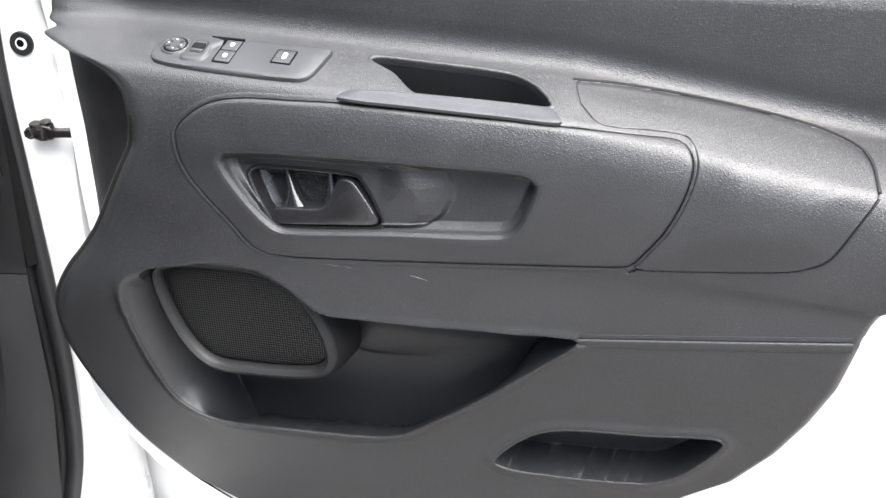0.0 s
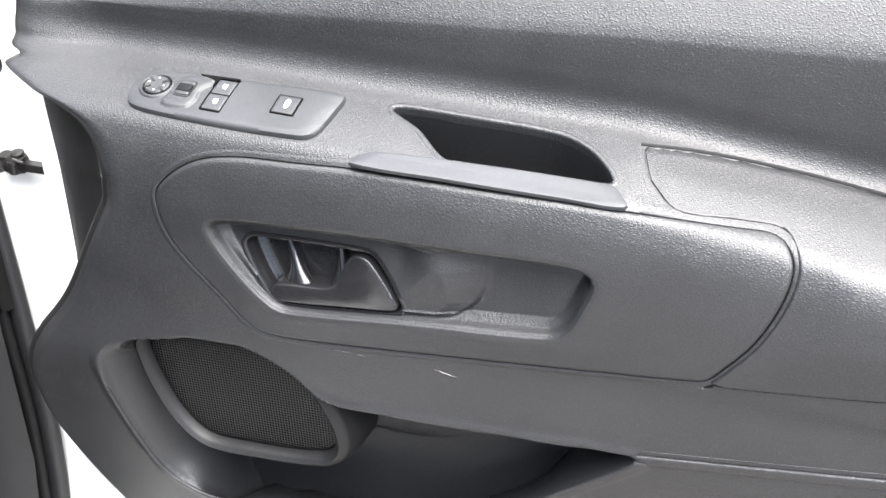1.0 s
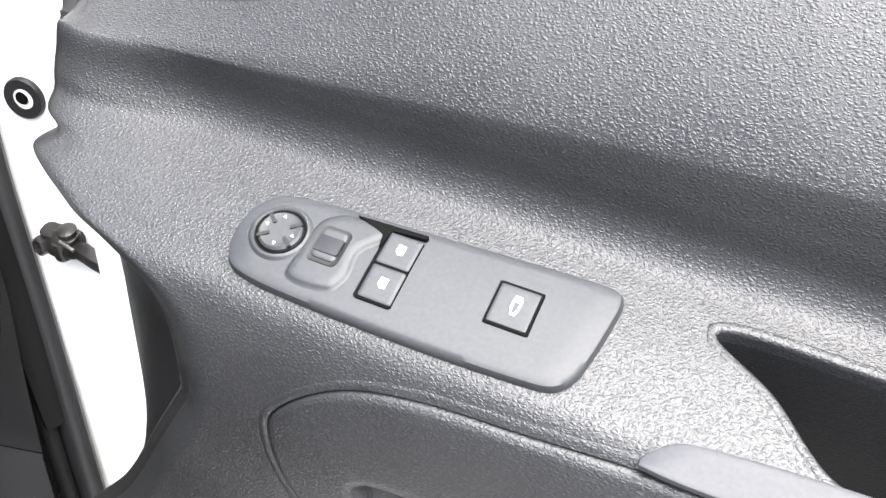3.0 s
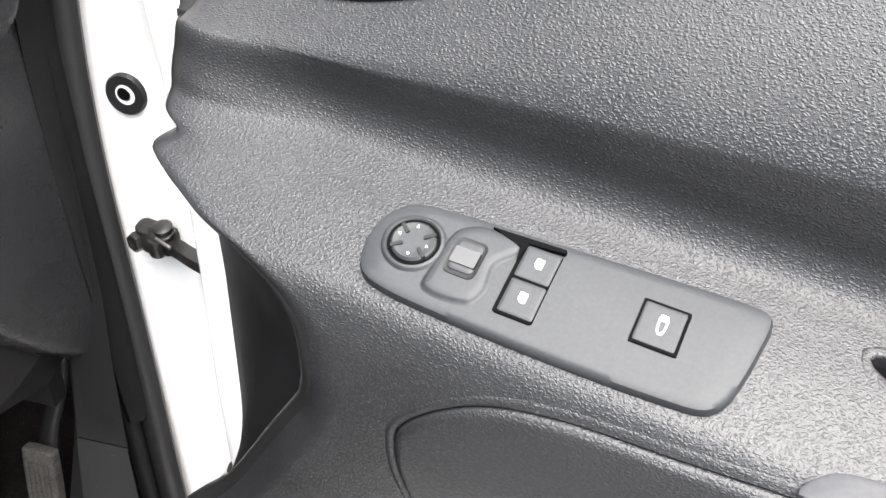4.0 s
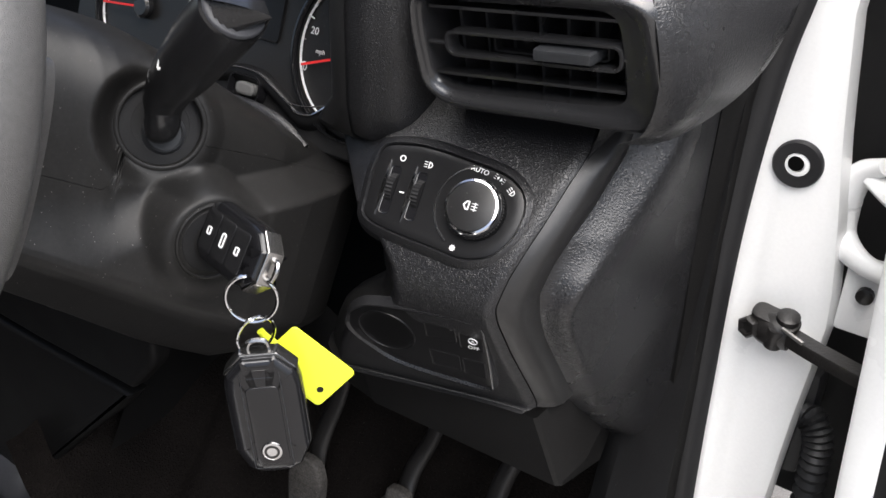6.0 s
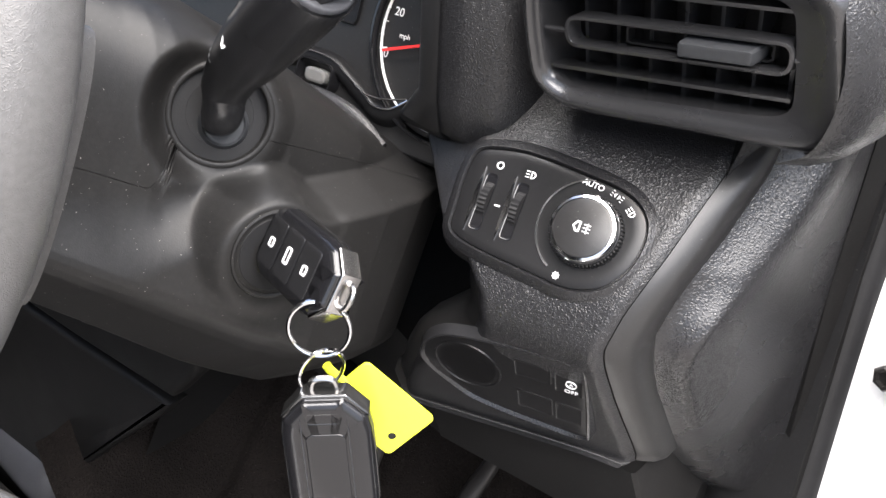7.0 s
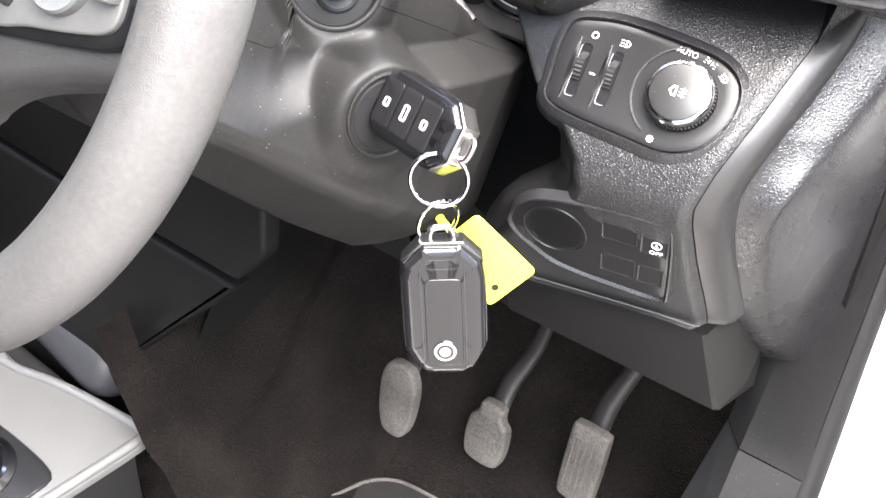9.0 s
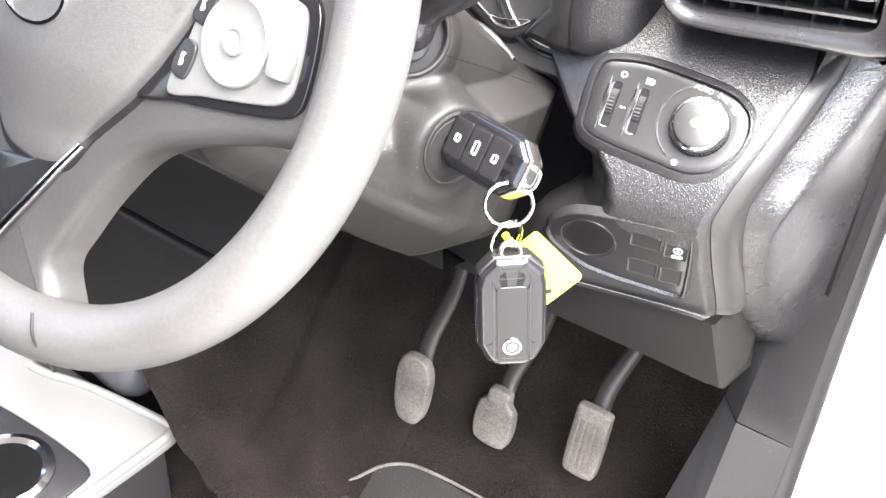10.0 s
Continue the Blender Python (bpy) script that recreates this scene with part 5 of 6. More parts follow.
def shroud_point(f, a):
    """A point of the shroud's skin: flush round the stalk's hole, swelling into a boss at the lock."""
    along = 0.05 + 0.27 * f
    c = WC + AX * along
    w = float(np.interp(along, [0.05, 0.10, 0.116, 0.126, 0.136, 0.15, 0.17, 0.20, 0.25, 0.32], [0.058, 0.068, 0.078, 0.086, 0.091, 0.095, 0.100, 0.108, 0.112, 0.104]))
    hu = float(np.interp(along, [0.05, 0.08, 0.16, 0.21, 0.27, 0.32], [0.052, 0.064, 0.062, 0.050, 0.030, 0.018]))
    hd = float(np.interp(along, [0.05, 0.08, 0.14, 0.19, 0.25, 0.32], [0.060, 0.085, 0.104, 0.121, 0.136, 0.138]))
    ca, sa = math.cos(a), math.sin(a)
    v = (hu if sa > 0 else hd) * math.copysign(abs(sa) ** 0.62, sa)
    low = float(np.interp(along, [0.05, 0.10, 0.138, 0.165, 0.182, 0.200, 0.22, 0.25, 0.28, 0.32], [0.066, 0.080, 0.102, 0.119, 0.128, 0.136, 0.141, 0.142, 0.139, 0.125]))
    if ca > 0:
        w += (low - w) * float(ease(np.array((-0.012 - v + 0.25 * (along - 0.19)) / float(np.interp(along, [0.12, 0.175], [0.055, 0.015])))))
    x = w * math.copysign(abs(ca) ** 0.62, ca)
    if ca > 0 and sa < 0:
        # flat flank above a slanting underside
        q = -v / hd
        x = w * float(np.interp(q, [0, 0.66, 0.70, 0.74, 0.78, 0.985, 1.0], [1, 0.975, 0.965, 0.935, 0.895, 0.62, 0.0]))
    p = Vector((c.x + x, c.y + v * 0.425, c.z + v * 0.905))
    if ca < 0:
        return p
    o = p - IGN
    h = o.dot(KEYDIR)
    r = (o - KEYDIR * h).length
    p -= KEYDIR * (h + 0.0025) * (1 - float(ease(np.array((r - 0.0245) / 0.014))))
    o = p - EYELET
    h = o.dot(HOLE_N)
    r = (o - HOLE_N * h).length
    return p - HOLE_N * h * (1 - float(ease(np.array((r - 0.0255) / 0.013)))) if abs(h) < 0.035 else p


def seam_angle(f):
    """The joint between both halves steps up into the stalk's hole and leaves it higher."""
    return -0.10 + 0.156 * float(ease(np.array((f - 0.31) / 0.05)))


def skin_angle(q):
    """The angle at which the skin stands at the share q of its half height."""
    return math.copysign(math.asin(min(1.0, abs(q)) ** (1 / 0.62)), q)


def half_shroud(upper):
    rows = []
    for f in np.linspace(0, 1, 210):
        s0 = seam_angle(f) + (0.0012 if upper else -0.0012)
        q0 = math.copysign(abs(math.sin(s0)) ** 0.62, s0)
        far = 1.0 if upper else -1.0
        near = [skin_angle(q) for q in np.linspace(q0, far, 120)]
        away = [math.pi - skin_angle(q) for q in np.linspace(far, q0, 50)]
        c = WC + AX * (0.05 + 0.27 * f)
        row = [shroud_point(f, a) for a in near + away]
        tip = lambda p: p + (c - p).normalized() * 0.004
        rows.append([tip(row[0])] + row + [tip(row[-1])])
    verts, faces = lattice(rows)
    off = [Vector(v) - EYELET for v in verts]
    clear = [(o - HOLE_N * o.dot(HOLE_N)).length > 0.0236 or o.dot(HOLE_N) < -0.03 for o in off]
    return verts, [q for q in faces if all(clear[i] for i in q)]


part("upper_shroud", half_shroud(True), SHROUD, column, "scuffed black upper column shroud", 50)
part("lower_shroud", half_shroud(False), SHROUD, column, "scuffed black lower column shroud", 50)
part("shroud_front", lattice([[shroud_point(0.002, a) + (WC + AX * 0.05 - shroud_point(0.002, a)) * k for a in np.linspace(0, 2 * math.pi, 50, endpoint=False)] for k in (0.01, 0.5, 0.9)], wrap=True), DARK, column)
part("ignition_lock", lathe([(0.0236, -0.020), (0.0234, -0.0032), (0.0228, -0.0018), (0.0218, -0.0014), (0.0208, -0.0018), (0.0203, -0.0044), (0.0140, -0.0048), (0.0132, -0.0045), (0.012, -0.006), (0.0, -0.006)], IGN, KEYDIR, 56), SHROUD, column, "round ignition lock")
part("lock_tumbler", lathe([(0.0196, -0.0046), (0.0194, -0.0030), (0.0186, -0.0022), (0.0120, -0.0022), (0.0116, -0.0046)], IGN, KEYDIR, 48), DARK, column, "dark ring of the lock")
part("stalk_collar", lathe([(0.0266, -0.004), (0.0262, -0.0004), (0.0252, 0.0005), (0.0234, 0.0007), (0.0226, 0.0), (0.0224, -0.010)], EYELET, HOLE_N, 72), SHROUD, column, "thin worn lip round the stalk hole", 50)
# Dark grey disc, taken to black to paint the shade of the open hole.
part("collar_disc", lathe([(0.0226, -0.006), (0.0225, -0.0040), (0.0160, -0.0038), (0.0150, -0.0060), (0.0140, -0.0180), (0.0, -0.020)], EYELET, HOLE_N, 48), DARK, column, "dark disc inside the collar, blackened to stand for the shaded hole")
stalk = thing("wiper_stalk", None, "black plastic wiper stalk beside the steering wheel", "control stalk")
part("boot", lathe([(0.0128, -0.012), (0.0122, -0.004), (0.0105, -0.002), (0.0095, -0.003)], HOLE + HOLE_N * -0.002, HOLE_N, 36), SATIN, stalk, "pale worn ring at the stalk's foot")
part("stem", tube([HOLE - HOLE_N * 0.03, HOLE + Vector((0.003, -0.004, 0.006)), HOLE + Vector((0.010, -0.005, 0.024)), HOLE + Vector((0.022, -0.006, 0.040))], [0.0085, 0.0095, 0.0125, 0.0152], 24, 0.85), SMOOTH, stalk, "bent stem")
part("grip", tube([HOLE + Vector((0.021, -0.006, 0.038)), HOLE + Vector((0.034, -0.007, 0.0505)), HOLE + Vector((0.0495, -0.008, 0.0655))], [0.0150, 0.0172, 0.0184], 28, 0.9), SMOOTH, stalk)
part("grip_seam", tube([HOLE + Vector((0.0490, -0.008, 0.0650)), HOLE + Vector((0.0502, -0.008, 0.0662))], [0.0176, 0.0176], 28, 0.9), DARK, stalk)
part("end_grip", tube([HOLE + Vector((0.0500, -0.008, 0.0660)), HOLE + Vector((0.0508, -0.008, 0.0668)), HOLE + Vector((0.0720, -0.009, 0.0860)), HOLE + Vector((0.0738, -0.009, 0.0878))], [0.0178, 0.0190, 0.0192, 0.0175], 28, 0.9, per=4), SMOOTH, stalk, "turning end of the stalk")
part("end_cap", tube([HOLE + Vector((0.0735, -0.009, 0.0875)), HOLE + Vector((0.0752, -0.009, 0.0892)), HOLE + Vector((0.0760, -0.009, 0.0899))], [0.0178, 0.0168, 0.0120], 24, 0.9, per=3), GRIP_GREY, stalk, "grey end cap")
wipe = axes(HOLE + Vector((0.0330, -0.0232, 0.0560)), (0.7, 0.1, 0.7), (0.1, -1, 0.45))
part("wiper_mark", joined(*[nested([(rounded(w, 0.0012, 0.0004) @ np.array([[c, d], [-d, c]]) + (x, y), -0.002, 1), (0.0001, 0.0004, 1)], lambda a, b, h: tuple(wipe @ Vector((a, b, h))), segs=16) for w, c, d, x, y in ((0.006, 1, 0, 0, -0.002), (0.005, 0.7, 0.7, -0.001, 0.0005), (0.004, 0.7, -0.7, 0.002, 0.001))]), MARK, stalk)

# ---- key in the lock, ring, fob and tag ----
def fob_body(length, width, thick):
    """Outline of a folding key: long, with cut corners."""
    l, w = length / 2, width / 2
    return np.array([(-l, -w * 0.45), (-l, w * 0.45), (-l + 0.010, w * 0.92), (-l + 0.018, w), (l - 0.016, w), (l - 0.004, w * 0.72), (l, w * 0.4), (l, -w * 0.4), (l - 0.004, -w * 0.72), (l - 0.016, -w), (-l + 0.018, -w), (-l + 0.010, -w * 0.92)])


def flip_key(name, m, label, logo, width=0.036):
    key = thing(name, m, label, "car key")
    out = fob_body(0.074, width, 0)
    both = lambda h: [(out, 0.0, 1), (0.0002, h * 0.45, 1), (0.0012, h * 0.8, 2), (0.003, h, 2), (0.004, h * 1.03, 1)]
    part("front_shell", nested(both(0.0075), lambda a, b, h: (a, b, h + 0.0012), (0, 0), 120), GLOSS, key, "gloss black shell", 50)
    part("back_shell", nested(both(0.0065), lambda a, b, h: (a, b, -h - 0.0012), (0, 0), 120), GLOSS, key, "gloss black shell", 50)
    part("chrome_band", nested([(inward(spread(out, 120), 0.001), -0.0022, 1), (inward(spread(out, 120), -0.0003), -0.0016, 1), (inward(spread(out, 120), -0.0006), 0.0, 1), (inward(spread(out, 120), -0.0003), 0.0016, 1), (0.0013, 0.0022, 1)], local, (0, 0), 120, close=False), DARK_CHROME, key, "smoked chrome band")
    k = width / 0.036
    part("end_cap", slab([(-0.0378, -0.009 * k), (-0.0378, 0.009 * k), (-0.0275, 0.0174 * k), (-0.0262, 0.0170 * k), (-0.0352, 0.0078 * k), (-0.0352, -0.0078 * k), (-0.0262, -0.0170 * k), (-0.0275, -0.0174 * k)], -0.0048, 0.0052, local, 0.001, 80, False), DARK_CHROME if logo else KEY_METAL, key, "bright metal end cap")
    if logo:
        part("back_panel", slab(rounded(0.050, 0.018, 0.003) + (0.005, 0), 0.0070, 0.0093, local, 0.0006, 90, False), GLOSS, key)
        part("joint_line", joined(*[nested([(rounded(0.060, 0.0005, 0.0002) + (0.002, y), 0.0080, 1), (0.0001, 0.0093, 1)], local, segs=20) for y in (-0.0105, 0.0105)], nested([(rounded(0.0005, 0.021, 0.0002) + (0.0325, 0), 0.0060, 1), (0.0001, 0.0088, 1)], local, segs=20)), SATIN, key)
        part("badge", nested([(ring(0.0058, 36, None, (0.021, 0)), 0.0092, 1), (0.0003, 0.0102, 1), (0.0006, 0.0104, 1)], local, segs=36), CHROME, key, "round bright badge")
        part("badge_inlay", nested([(ring(0.0044, 36, None, (0.021, 0)), 0.0100, 1), (0.0003, 0.0107, 1), (0.0012, 0.0107, 1), (0.0003, 0.0100, 1)], local, (0.021, 0), 36, close=False), SOOT, key)
        part("blade_catch", nested([(rounded(0.006, 0.016, 0.0015) + (-0.028, 0), 0.0070, 1), (0.0004, 0.0090, 1), (0.001, 0.0086, 1)], local, segs=40), DARK_CHROME, key)
    else:
        for k, x in enumerate((-0.016, 0.001, 0.018)):
            bt = part("button", nested([(rounded(0.0158, 0.024, 0.002) + (x, 0), 0.0080, 1), (0.0003, 0.0092, 1), (0.0008, 0.0094, 1)], local, segs=44), SMOOTH, key)
            part("button_mark", nested([(rounded(0.0045, 0.0085 if k == 1 else 0.005, 0.0012) + (x, 0), 0.0092, 1), (0.0002, 0.0099, 1), (0.0007, 0.0099, 1), (0.0002, 0.0093, 1)], local, (x, 0), 40, close=False), MARK, bt)
    part("ring_lug", tube([(-0.036, -0.006, 0), (-0.0425, -0.004, 0), (-0.0425, 0.004, 0), (-0.036, 0.006, 0)], 0.0016, 8, up=(0, 0, 1)), KEY_METAL, key)
    return key


KW = Vector((-0.06, -0.52, -0.85))
KW = (KW - KEYDIR * KW.dot(KEYDIR)).normalized()
KN = KEYDIR.cross(KW)
flip_key("ignition_key", axes((-0.782, 0.852, 1.2605), -KEYDIR, -KN if KN.dot(Vector((0.5, -0.6, 0.6))) < 0 else KN), "folding car key with buttons turned in the ignition", False)
RC = Vector((-0.753, 0.831, 1.2480))


def hoop(c, r, wire, x, y):
    x, y = Vector(x).normalized(), Vector(y).normalized()
    n = x.cross(y)
    rows = []
    for k in range(56):
        a = 2 * math.pi * k / 56
        d = x * math.cos(a) + y * math.sin(a)
        rows.append([Vector(c) + d * (r + wire * math.cos(b)) + n * wire * math.sin(b) for b in (2 * math.pi * i / 8 for i in range(8))])
    rows.append(rows[0])
    return lattice(rows, wrap=True)


big = part("key_ring", hoop(RC, 0.0135, 0.0011, (0.80, 0.60, 0), (-0.1, 0.1, 1)), CHROME)
tagged(big, "bright steel split ring hanging from the ignition key", "key ring")
small = part("key_ring", hoop(RC + Vector((0.001, 0, -0.0225)), 0.0110, 0.0010, (0.3, 0.9, 0), (0, 0, 1)), CHROME)
tagged(small, "small steel ring between split ring and fob", "key ring")
FC = Vector((-0.7400, 0.824, 1.1850))
flip_key("key_fob", axes(FC, (0.10, 0.02, -1), (0.60, -0.78, 0.10)), "spare folding car key hanging from the ring", True, 0.041)
tag = thing("key_tag", axes((-0.7405, 0.855, 1.1955), (0.40, 0.45, -0.62), (0.66, -0.72, 0.05)), "bright yellow plastic key tag", "key tag")
part("leaf", slab(rounded(0.047, 0.031, 0.0028) + (0.001, 0), 0.0, 0.0014, local, 0.0004, 120, False), YELLOW, tag)
part("neck", tube([(-0.020, 0, 0.0006), (-0.030, 0.0, 0.0006), (-0.034, 0.001, 0.001)], 0.0022, 8), YELLOW, tag)
part("punch", nested([(ring(0.0021, 20, None, (0.017, -0.006)), 0.0010, 1), (0.0001, 0.0015, 1)], local, segs=20), DARK, tag)

# ---- steering wheel ----
WN = -AX
wheel = thing("steering_wheel", axes(WC, (1, 0, 0), WN), "worn black leatherette steering wheel with silver trim", "steering wheel")


def rim_mesh():
    rows = []
    for k in range(121):
        a = 2 * math.pi * k / 120
        d = Vector((math.cos(a), math.sin(a), 0))
        rows.append([d * (0.179 + 0.0165 * math.cos(b)) + Vector((0, 0, 0.0185 * math.sin(b))) for b in (2 * math.pi * i / 24 for i in range(24))])
    return lattice(rows, wrap=True)


part("rim", rim_mesh(), WHEEL, wheel, "grained grey-black wheel rim", 80)
HUB = [(-0.060, 0.068), (0.060, 0.068), (0.086, 0.055), (0.093, 0.030), (0.087, 0.004), (0.062, -0.040), (0.034, -0.073), (0.022, -0.091), (0.008, -0.0965), (-0.010, -0.0965), (-0.024, -0.091), (-0.036, -0.073), (-0.062, -0.040), (-0.087, 0.004), (-0.093, 0.030), (-0.086, 0.055)]
hub_at = lambda a, b, h: (a, b, h + 0.010 * max(0.0, 1 - (a * a + b * b) / 0.006) - 0.006 * max(0.0, -b - 0.04) / 0.05)
part("hub", nested([(curve_loop(HUB), -0.045, 1), (0.0, 0.003, 1), (0.0010, 0.0065, 2), (0.003, 0.0085, 2), (0.012, 0.010, 4)], hub_at, (0, -0.005), 160, fill=14), WHEEL, wheel, "grained airbag cover", 60)
part("hub_gap", slab(inward(spread(curve_loop(HUB), 160), -0.0034), -0.02, -0.0008, local, 0.0006, 160, False), DARK, wheel)
part("hub_badge", nested([(ring(0.0235, 48, 0.0165, (0.0, -0.012)), 0.012, 1), (0.0005, 0.0200, 1), (0.0016, 0.0205, 1), (0.0006, 0.0190, 1)], local, (0, -0.012), 48, close=False), CHROME, wheel, "bright oval badge ring")
part("badge_field", nested([(ring(0.0220, 48, 0.0150, (0.0, -0.012)), 0.015, 1), (0.001, 0.0186, 1)], local, (0, -0.012), 48), SATIN, wheel)
part("badge_stroke", slab([(-0.0215, -0.016), (-0.002, -0.0145), (-0.001, -0.011), (0.0215, -0.008), (0.002, -0.0095), (0.001, -0.013)], 0.016, 0.0196, local, 0.0004, 48, False), CHROME, wheel)
YOKE = [(0.0, 0.046), (0.070, 0.042), (0.120, 0.034), (0.150, 0.036), (0.172, 0.048), (0.178, 0.0), (0.172, -0.044), (0.160, -0.039), (0.139, -0.041), (0.111, -0.050), (0.080, -0.062), (0.062, -0.075), (0.043, -0.102), (0.030, -0.128), (0.023, -0.147), (0.034, -0.172), (0.0, -0.180),
        (-0.055, -0.170), (-0.040, -0.147), (-0.044, -0.128), (-0.050, -0.102), (-0.064, -0.075), (-0.080, -0.062), (-0.111, -0.050), (-0.139, -0.041), (-0.160, -0.039), (-0.172, -0.044), (-0.178, 0.0), (-0.172, 0.048), (-0.150, 0.036), (-0.120, 0.034), (-0.070, 0.042)]
part("spoke_frame", slab(YOKE, -0.026, -0.002, local, 0.008, 300, steps=5), SPOKE, wheel, "grained spokes of the wheel", 50)
for s in (1, -1):
    BASE = [(0.060, -0.0430), (0.084, -0.0385), (0.120, -0.0320), (0.148, -0.0250), (0.1545, -0.0170), (0.1520, 0.018), (0.1450, 0.027), (0.100, 0.029), (0.084, 0.012), (0.072, -0.024)]
    pod = part("switch_pod", slab([(x * s, y) for x, y in BASE], -0.006, 0.0010, local, 0.001, 120), GLOSS, wheel, "black base of the switch pod")
    PLATE = [(0.0800, -0.0345), (0.1000, -0.0310), (0.1300, -0.0250), (0.1440, -0.0205), (0.1485, -0.0130), (0.1470, 0.012), (0.1420, 0.022), (0.1050, 0.024), (0.0900, 0.012), (0.0860, -0.006)]
    part("switch_plate", slab([(x * s, y) for x, y in PLATE], -0.004, 0.0035, local, 0.0012, 120), SILVER, pod, "silver lacquered plate")
    part("button_dial", nested([(ring(0.0195, 56, 0.0205, (0.1150 * s, -0.0020)), 0.002, 1), (0.0005, 0.0070, 1), (0.0010, 0.0078, 1), (0.0016, 0.0072, 1), (0.006, 0.0064, 2)], local, (0.1150 * s, -0.0020), 56), SILVER, pod, "round button dial")
    part("dial_centre", nested([(ring(0.0068, 30, None, (0.1150 * s, -0.0020)), 0.0060, 1), (0.0006, 0.0082, 1), (0.0010, 0.0084, 1), (0.0008, 0.0076, 1)], local, segs=30), SILVER, pod)
    for x, y in ((0.0865, -0.0180), (0.0915, 0.0080)):
        bt = part("button", slab([((x + dx) * s, y + dy) for dx, dy in ((-0.0055, -0.0060), (0.0030, -0.0085), (0.0065, 0.0070), (-0.0010, 0.0090))], 0.0, 0.0050, local, 0.001, 40), DASH_SOFT, pod)
        part("button_mark", slab([((x + dx) * s, y + dy) for dx, dy in ((-0.001, -0.003), (0.001, -0.002), (0.0006, 0.001), (0.0018, 0.003), (-0.0004, 0.003), (-0.0008, 0.0))], 0.004, 0.0053, local, 0.0001, 24), MARK, bt)
    part("roller", box((0.011, 0.013, 0.010), (0.1425 * s, -0.004, 0.0055), 0.0025), SILVER, pod, "grey roller")
    part("rim_seam", tube([(0.045 * s, -0.1595, 0.0195), (0.050 * s, -0.172, 0.0195), (0.054 * s, -0.1900, 0.0060)], 0.0007, 6), DARK, wheel)
part("spoke_inlay", slab([(0.031, -0.078), (0.006, -0.114), (-0.013, -0.141), (-0.020, -0.156), (-0.030, -0.152), (-0.026, -0.120), (-0.024, -0.100), (0.0, -0.096), (0.024, -0.080)], -0.008, 0.0012, local, 0.001, 120, False), SMOOTH, wheel, "smooth insert of the lower spoke")
part("inlay_edge", tube([(0.0325, -0.077, 0.0005), (0.020, -0.094, 0.0012), (0.006, -0.114, 0.0015), (-0.013, -0.141, 0.0015), (-0.021, -0.157, 0.001)], [0.0022, 0.0026, 0.0028, 0.0028, 0.002], 10), CHROME, wheel, "bright strip along the lower spoke")

# ---- instruments ----
cluster = thing("instrument_cluster", None, "instrument cluster with two round gauges and red needles", "instrument cluster")
cm = axes((-0.940, 1.012, 1.318), (1, 0, 0), (0, -0.93, 0.36))
cluster.matrix_world = cm
part("face", nested([(rounded(0.34, 0.15, 0.03), -0.004, 1), (0.002, -0.002, 1)], local, segs=80), DASH_SOFT, cluster)
for gx, gy, r, start, sweep, needle in ((-0.090, -0.012, 0.048, 218, 256, 185), (0.118, -0.004, 0.053, 197, 214, 199)):
    gauge = part("gauge", nested([(ring(r, 72, None, (gx, gy)), -0.001, 1), (0.0003, 0.0005, 1), (0.0006, 0.0005, 1), (0.0003, -0.001, 1)], local, (gx, gy), 72, close=False), MARK, cluster)
    part("gauge_rim", nested([(ring(r + 0.007, 72, None, (gx, gy)), -0.002, 1), (0.0012, 0.0030, 2), (0.0016, 0.0032, 1), (0.0012, -0.001, 2)], local, (gx, gy), 72, close=False), GLOSS, cluster)
    for k in range(25):
        a = radians(start - sweep * k / 24)
        l = 0.0050 if k % 4 == 0 else (0.0034 if k % 2 == 0 else 0.0022)
        part("tick", box((l, 0.0009 if k % 4 == 0 else 0.0005, 0.001), (gx + (r - l / 2) * math.cos(a), gy + (r - l / 2) * math.sin(a), 0.0), 0, Matrix.Rotation(a, 4, "Z")), MARK, gauge)
    a = radians(needle)
    part("needle", box((r - 0.006, 0.0016, 0.001), (gx + (r - 0.002) / 2 * math.cos(a), gy + (r - 0.002) / 2 * math.sin(a), 0.003), 0, Matrix.Rotation(a, 4, "Z")), REDMARK, gauge, "red needle")
    part("needle_hub", lathe([(0.0085, 0.0), (0.0085, 0.004), (0.0065, 0.0058), (0.0, 0.006)], (gx, gy, 0), (0, 0, 1), 30), SMOOTH, gauge)
for txt, x, y, s in (("0", 0.0725, -0.0215, 0.0070), ("20", 0.0750, 0.0035, 0.0070), ("mph", 0.0830, -0.0090, 0.0045), ("40", 0.0860, 0.0270, 0.0070), ("0", -0.1230, -0.0410, 0.0070), ("1", -0.1320, -0.0140, 0.0070), ("6", -0.0560, -0.0360, 0.0070), ("5", -0.0500, -0.0100, 0.0070)):
    words("gauge_figure", txt, s, Matrix.Translation((x, y, 0.0)), MARK, cluster)
part("red_zone", box((0.008, 0.0016, 0.0008), (-0.0512, -0.0395, 0.0), 0, Matrix.Rotation(radians(-38), 4, "Z")), REDMARK, cluster)
part("trip_display", nested([(rounded(0.050, 0.036, 0.003) + (0.020, 0.006), -0.002, 1), (0.0006, 0.0, 1), (0.001, -0.001, 1)], local, segs=40), PANEL_BLACK, cluster)
part("trip_button", nested([(rounded(0.018, 0.0095, 0.004) + (0.0280, -0.0470), -0.002, 1), (0.0005, 0.006, 1), (0.0015, 0.0068, 1)], local, segs=40), SILVER, cluster, "small silver trip button")
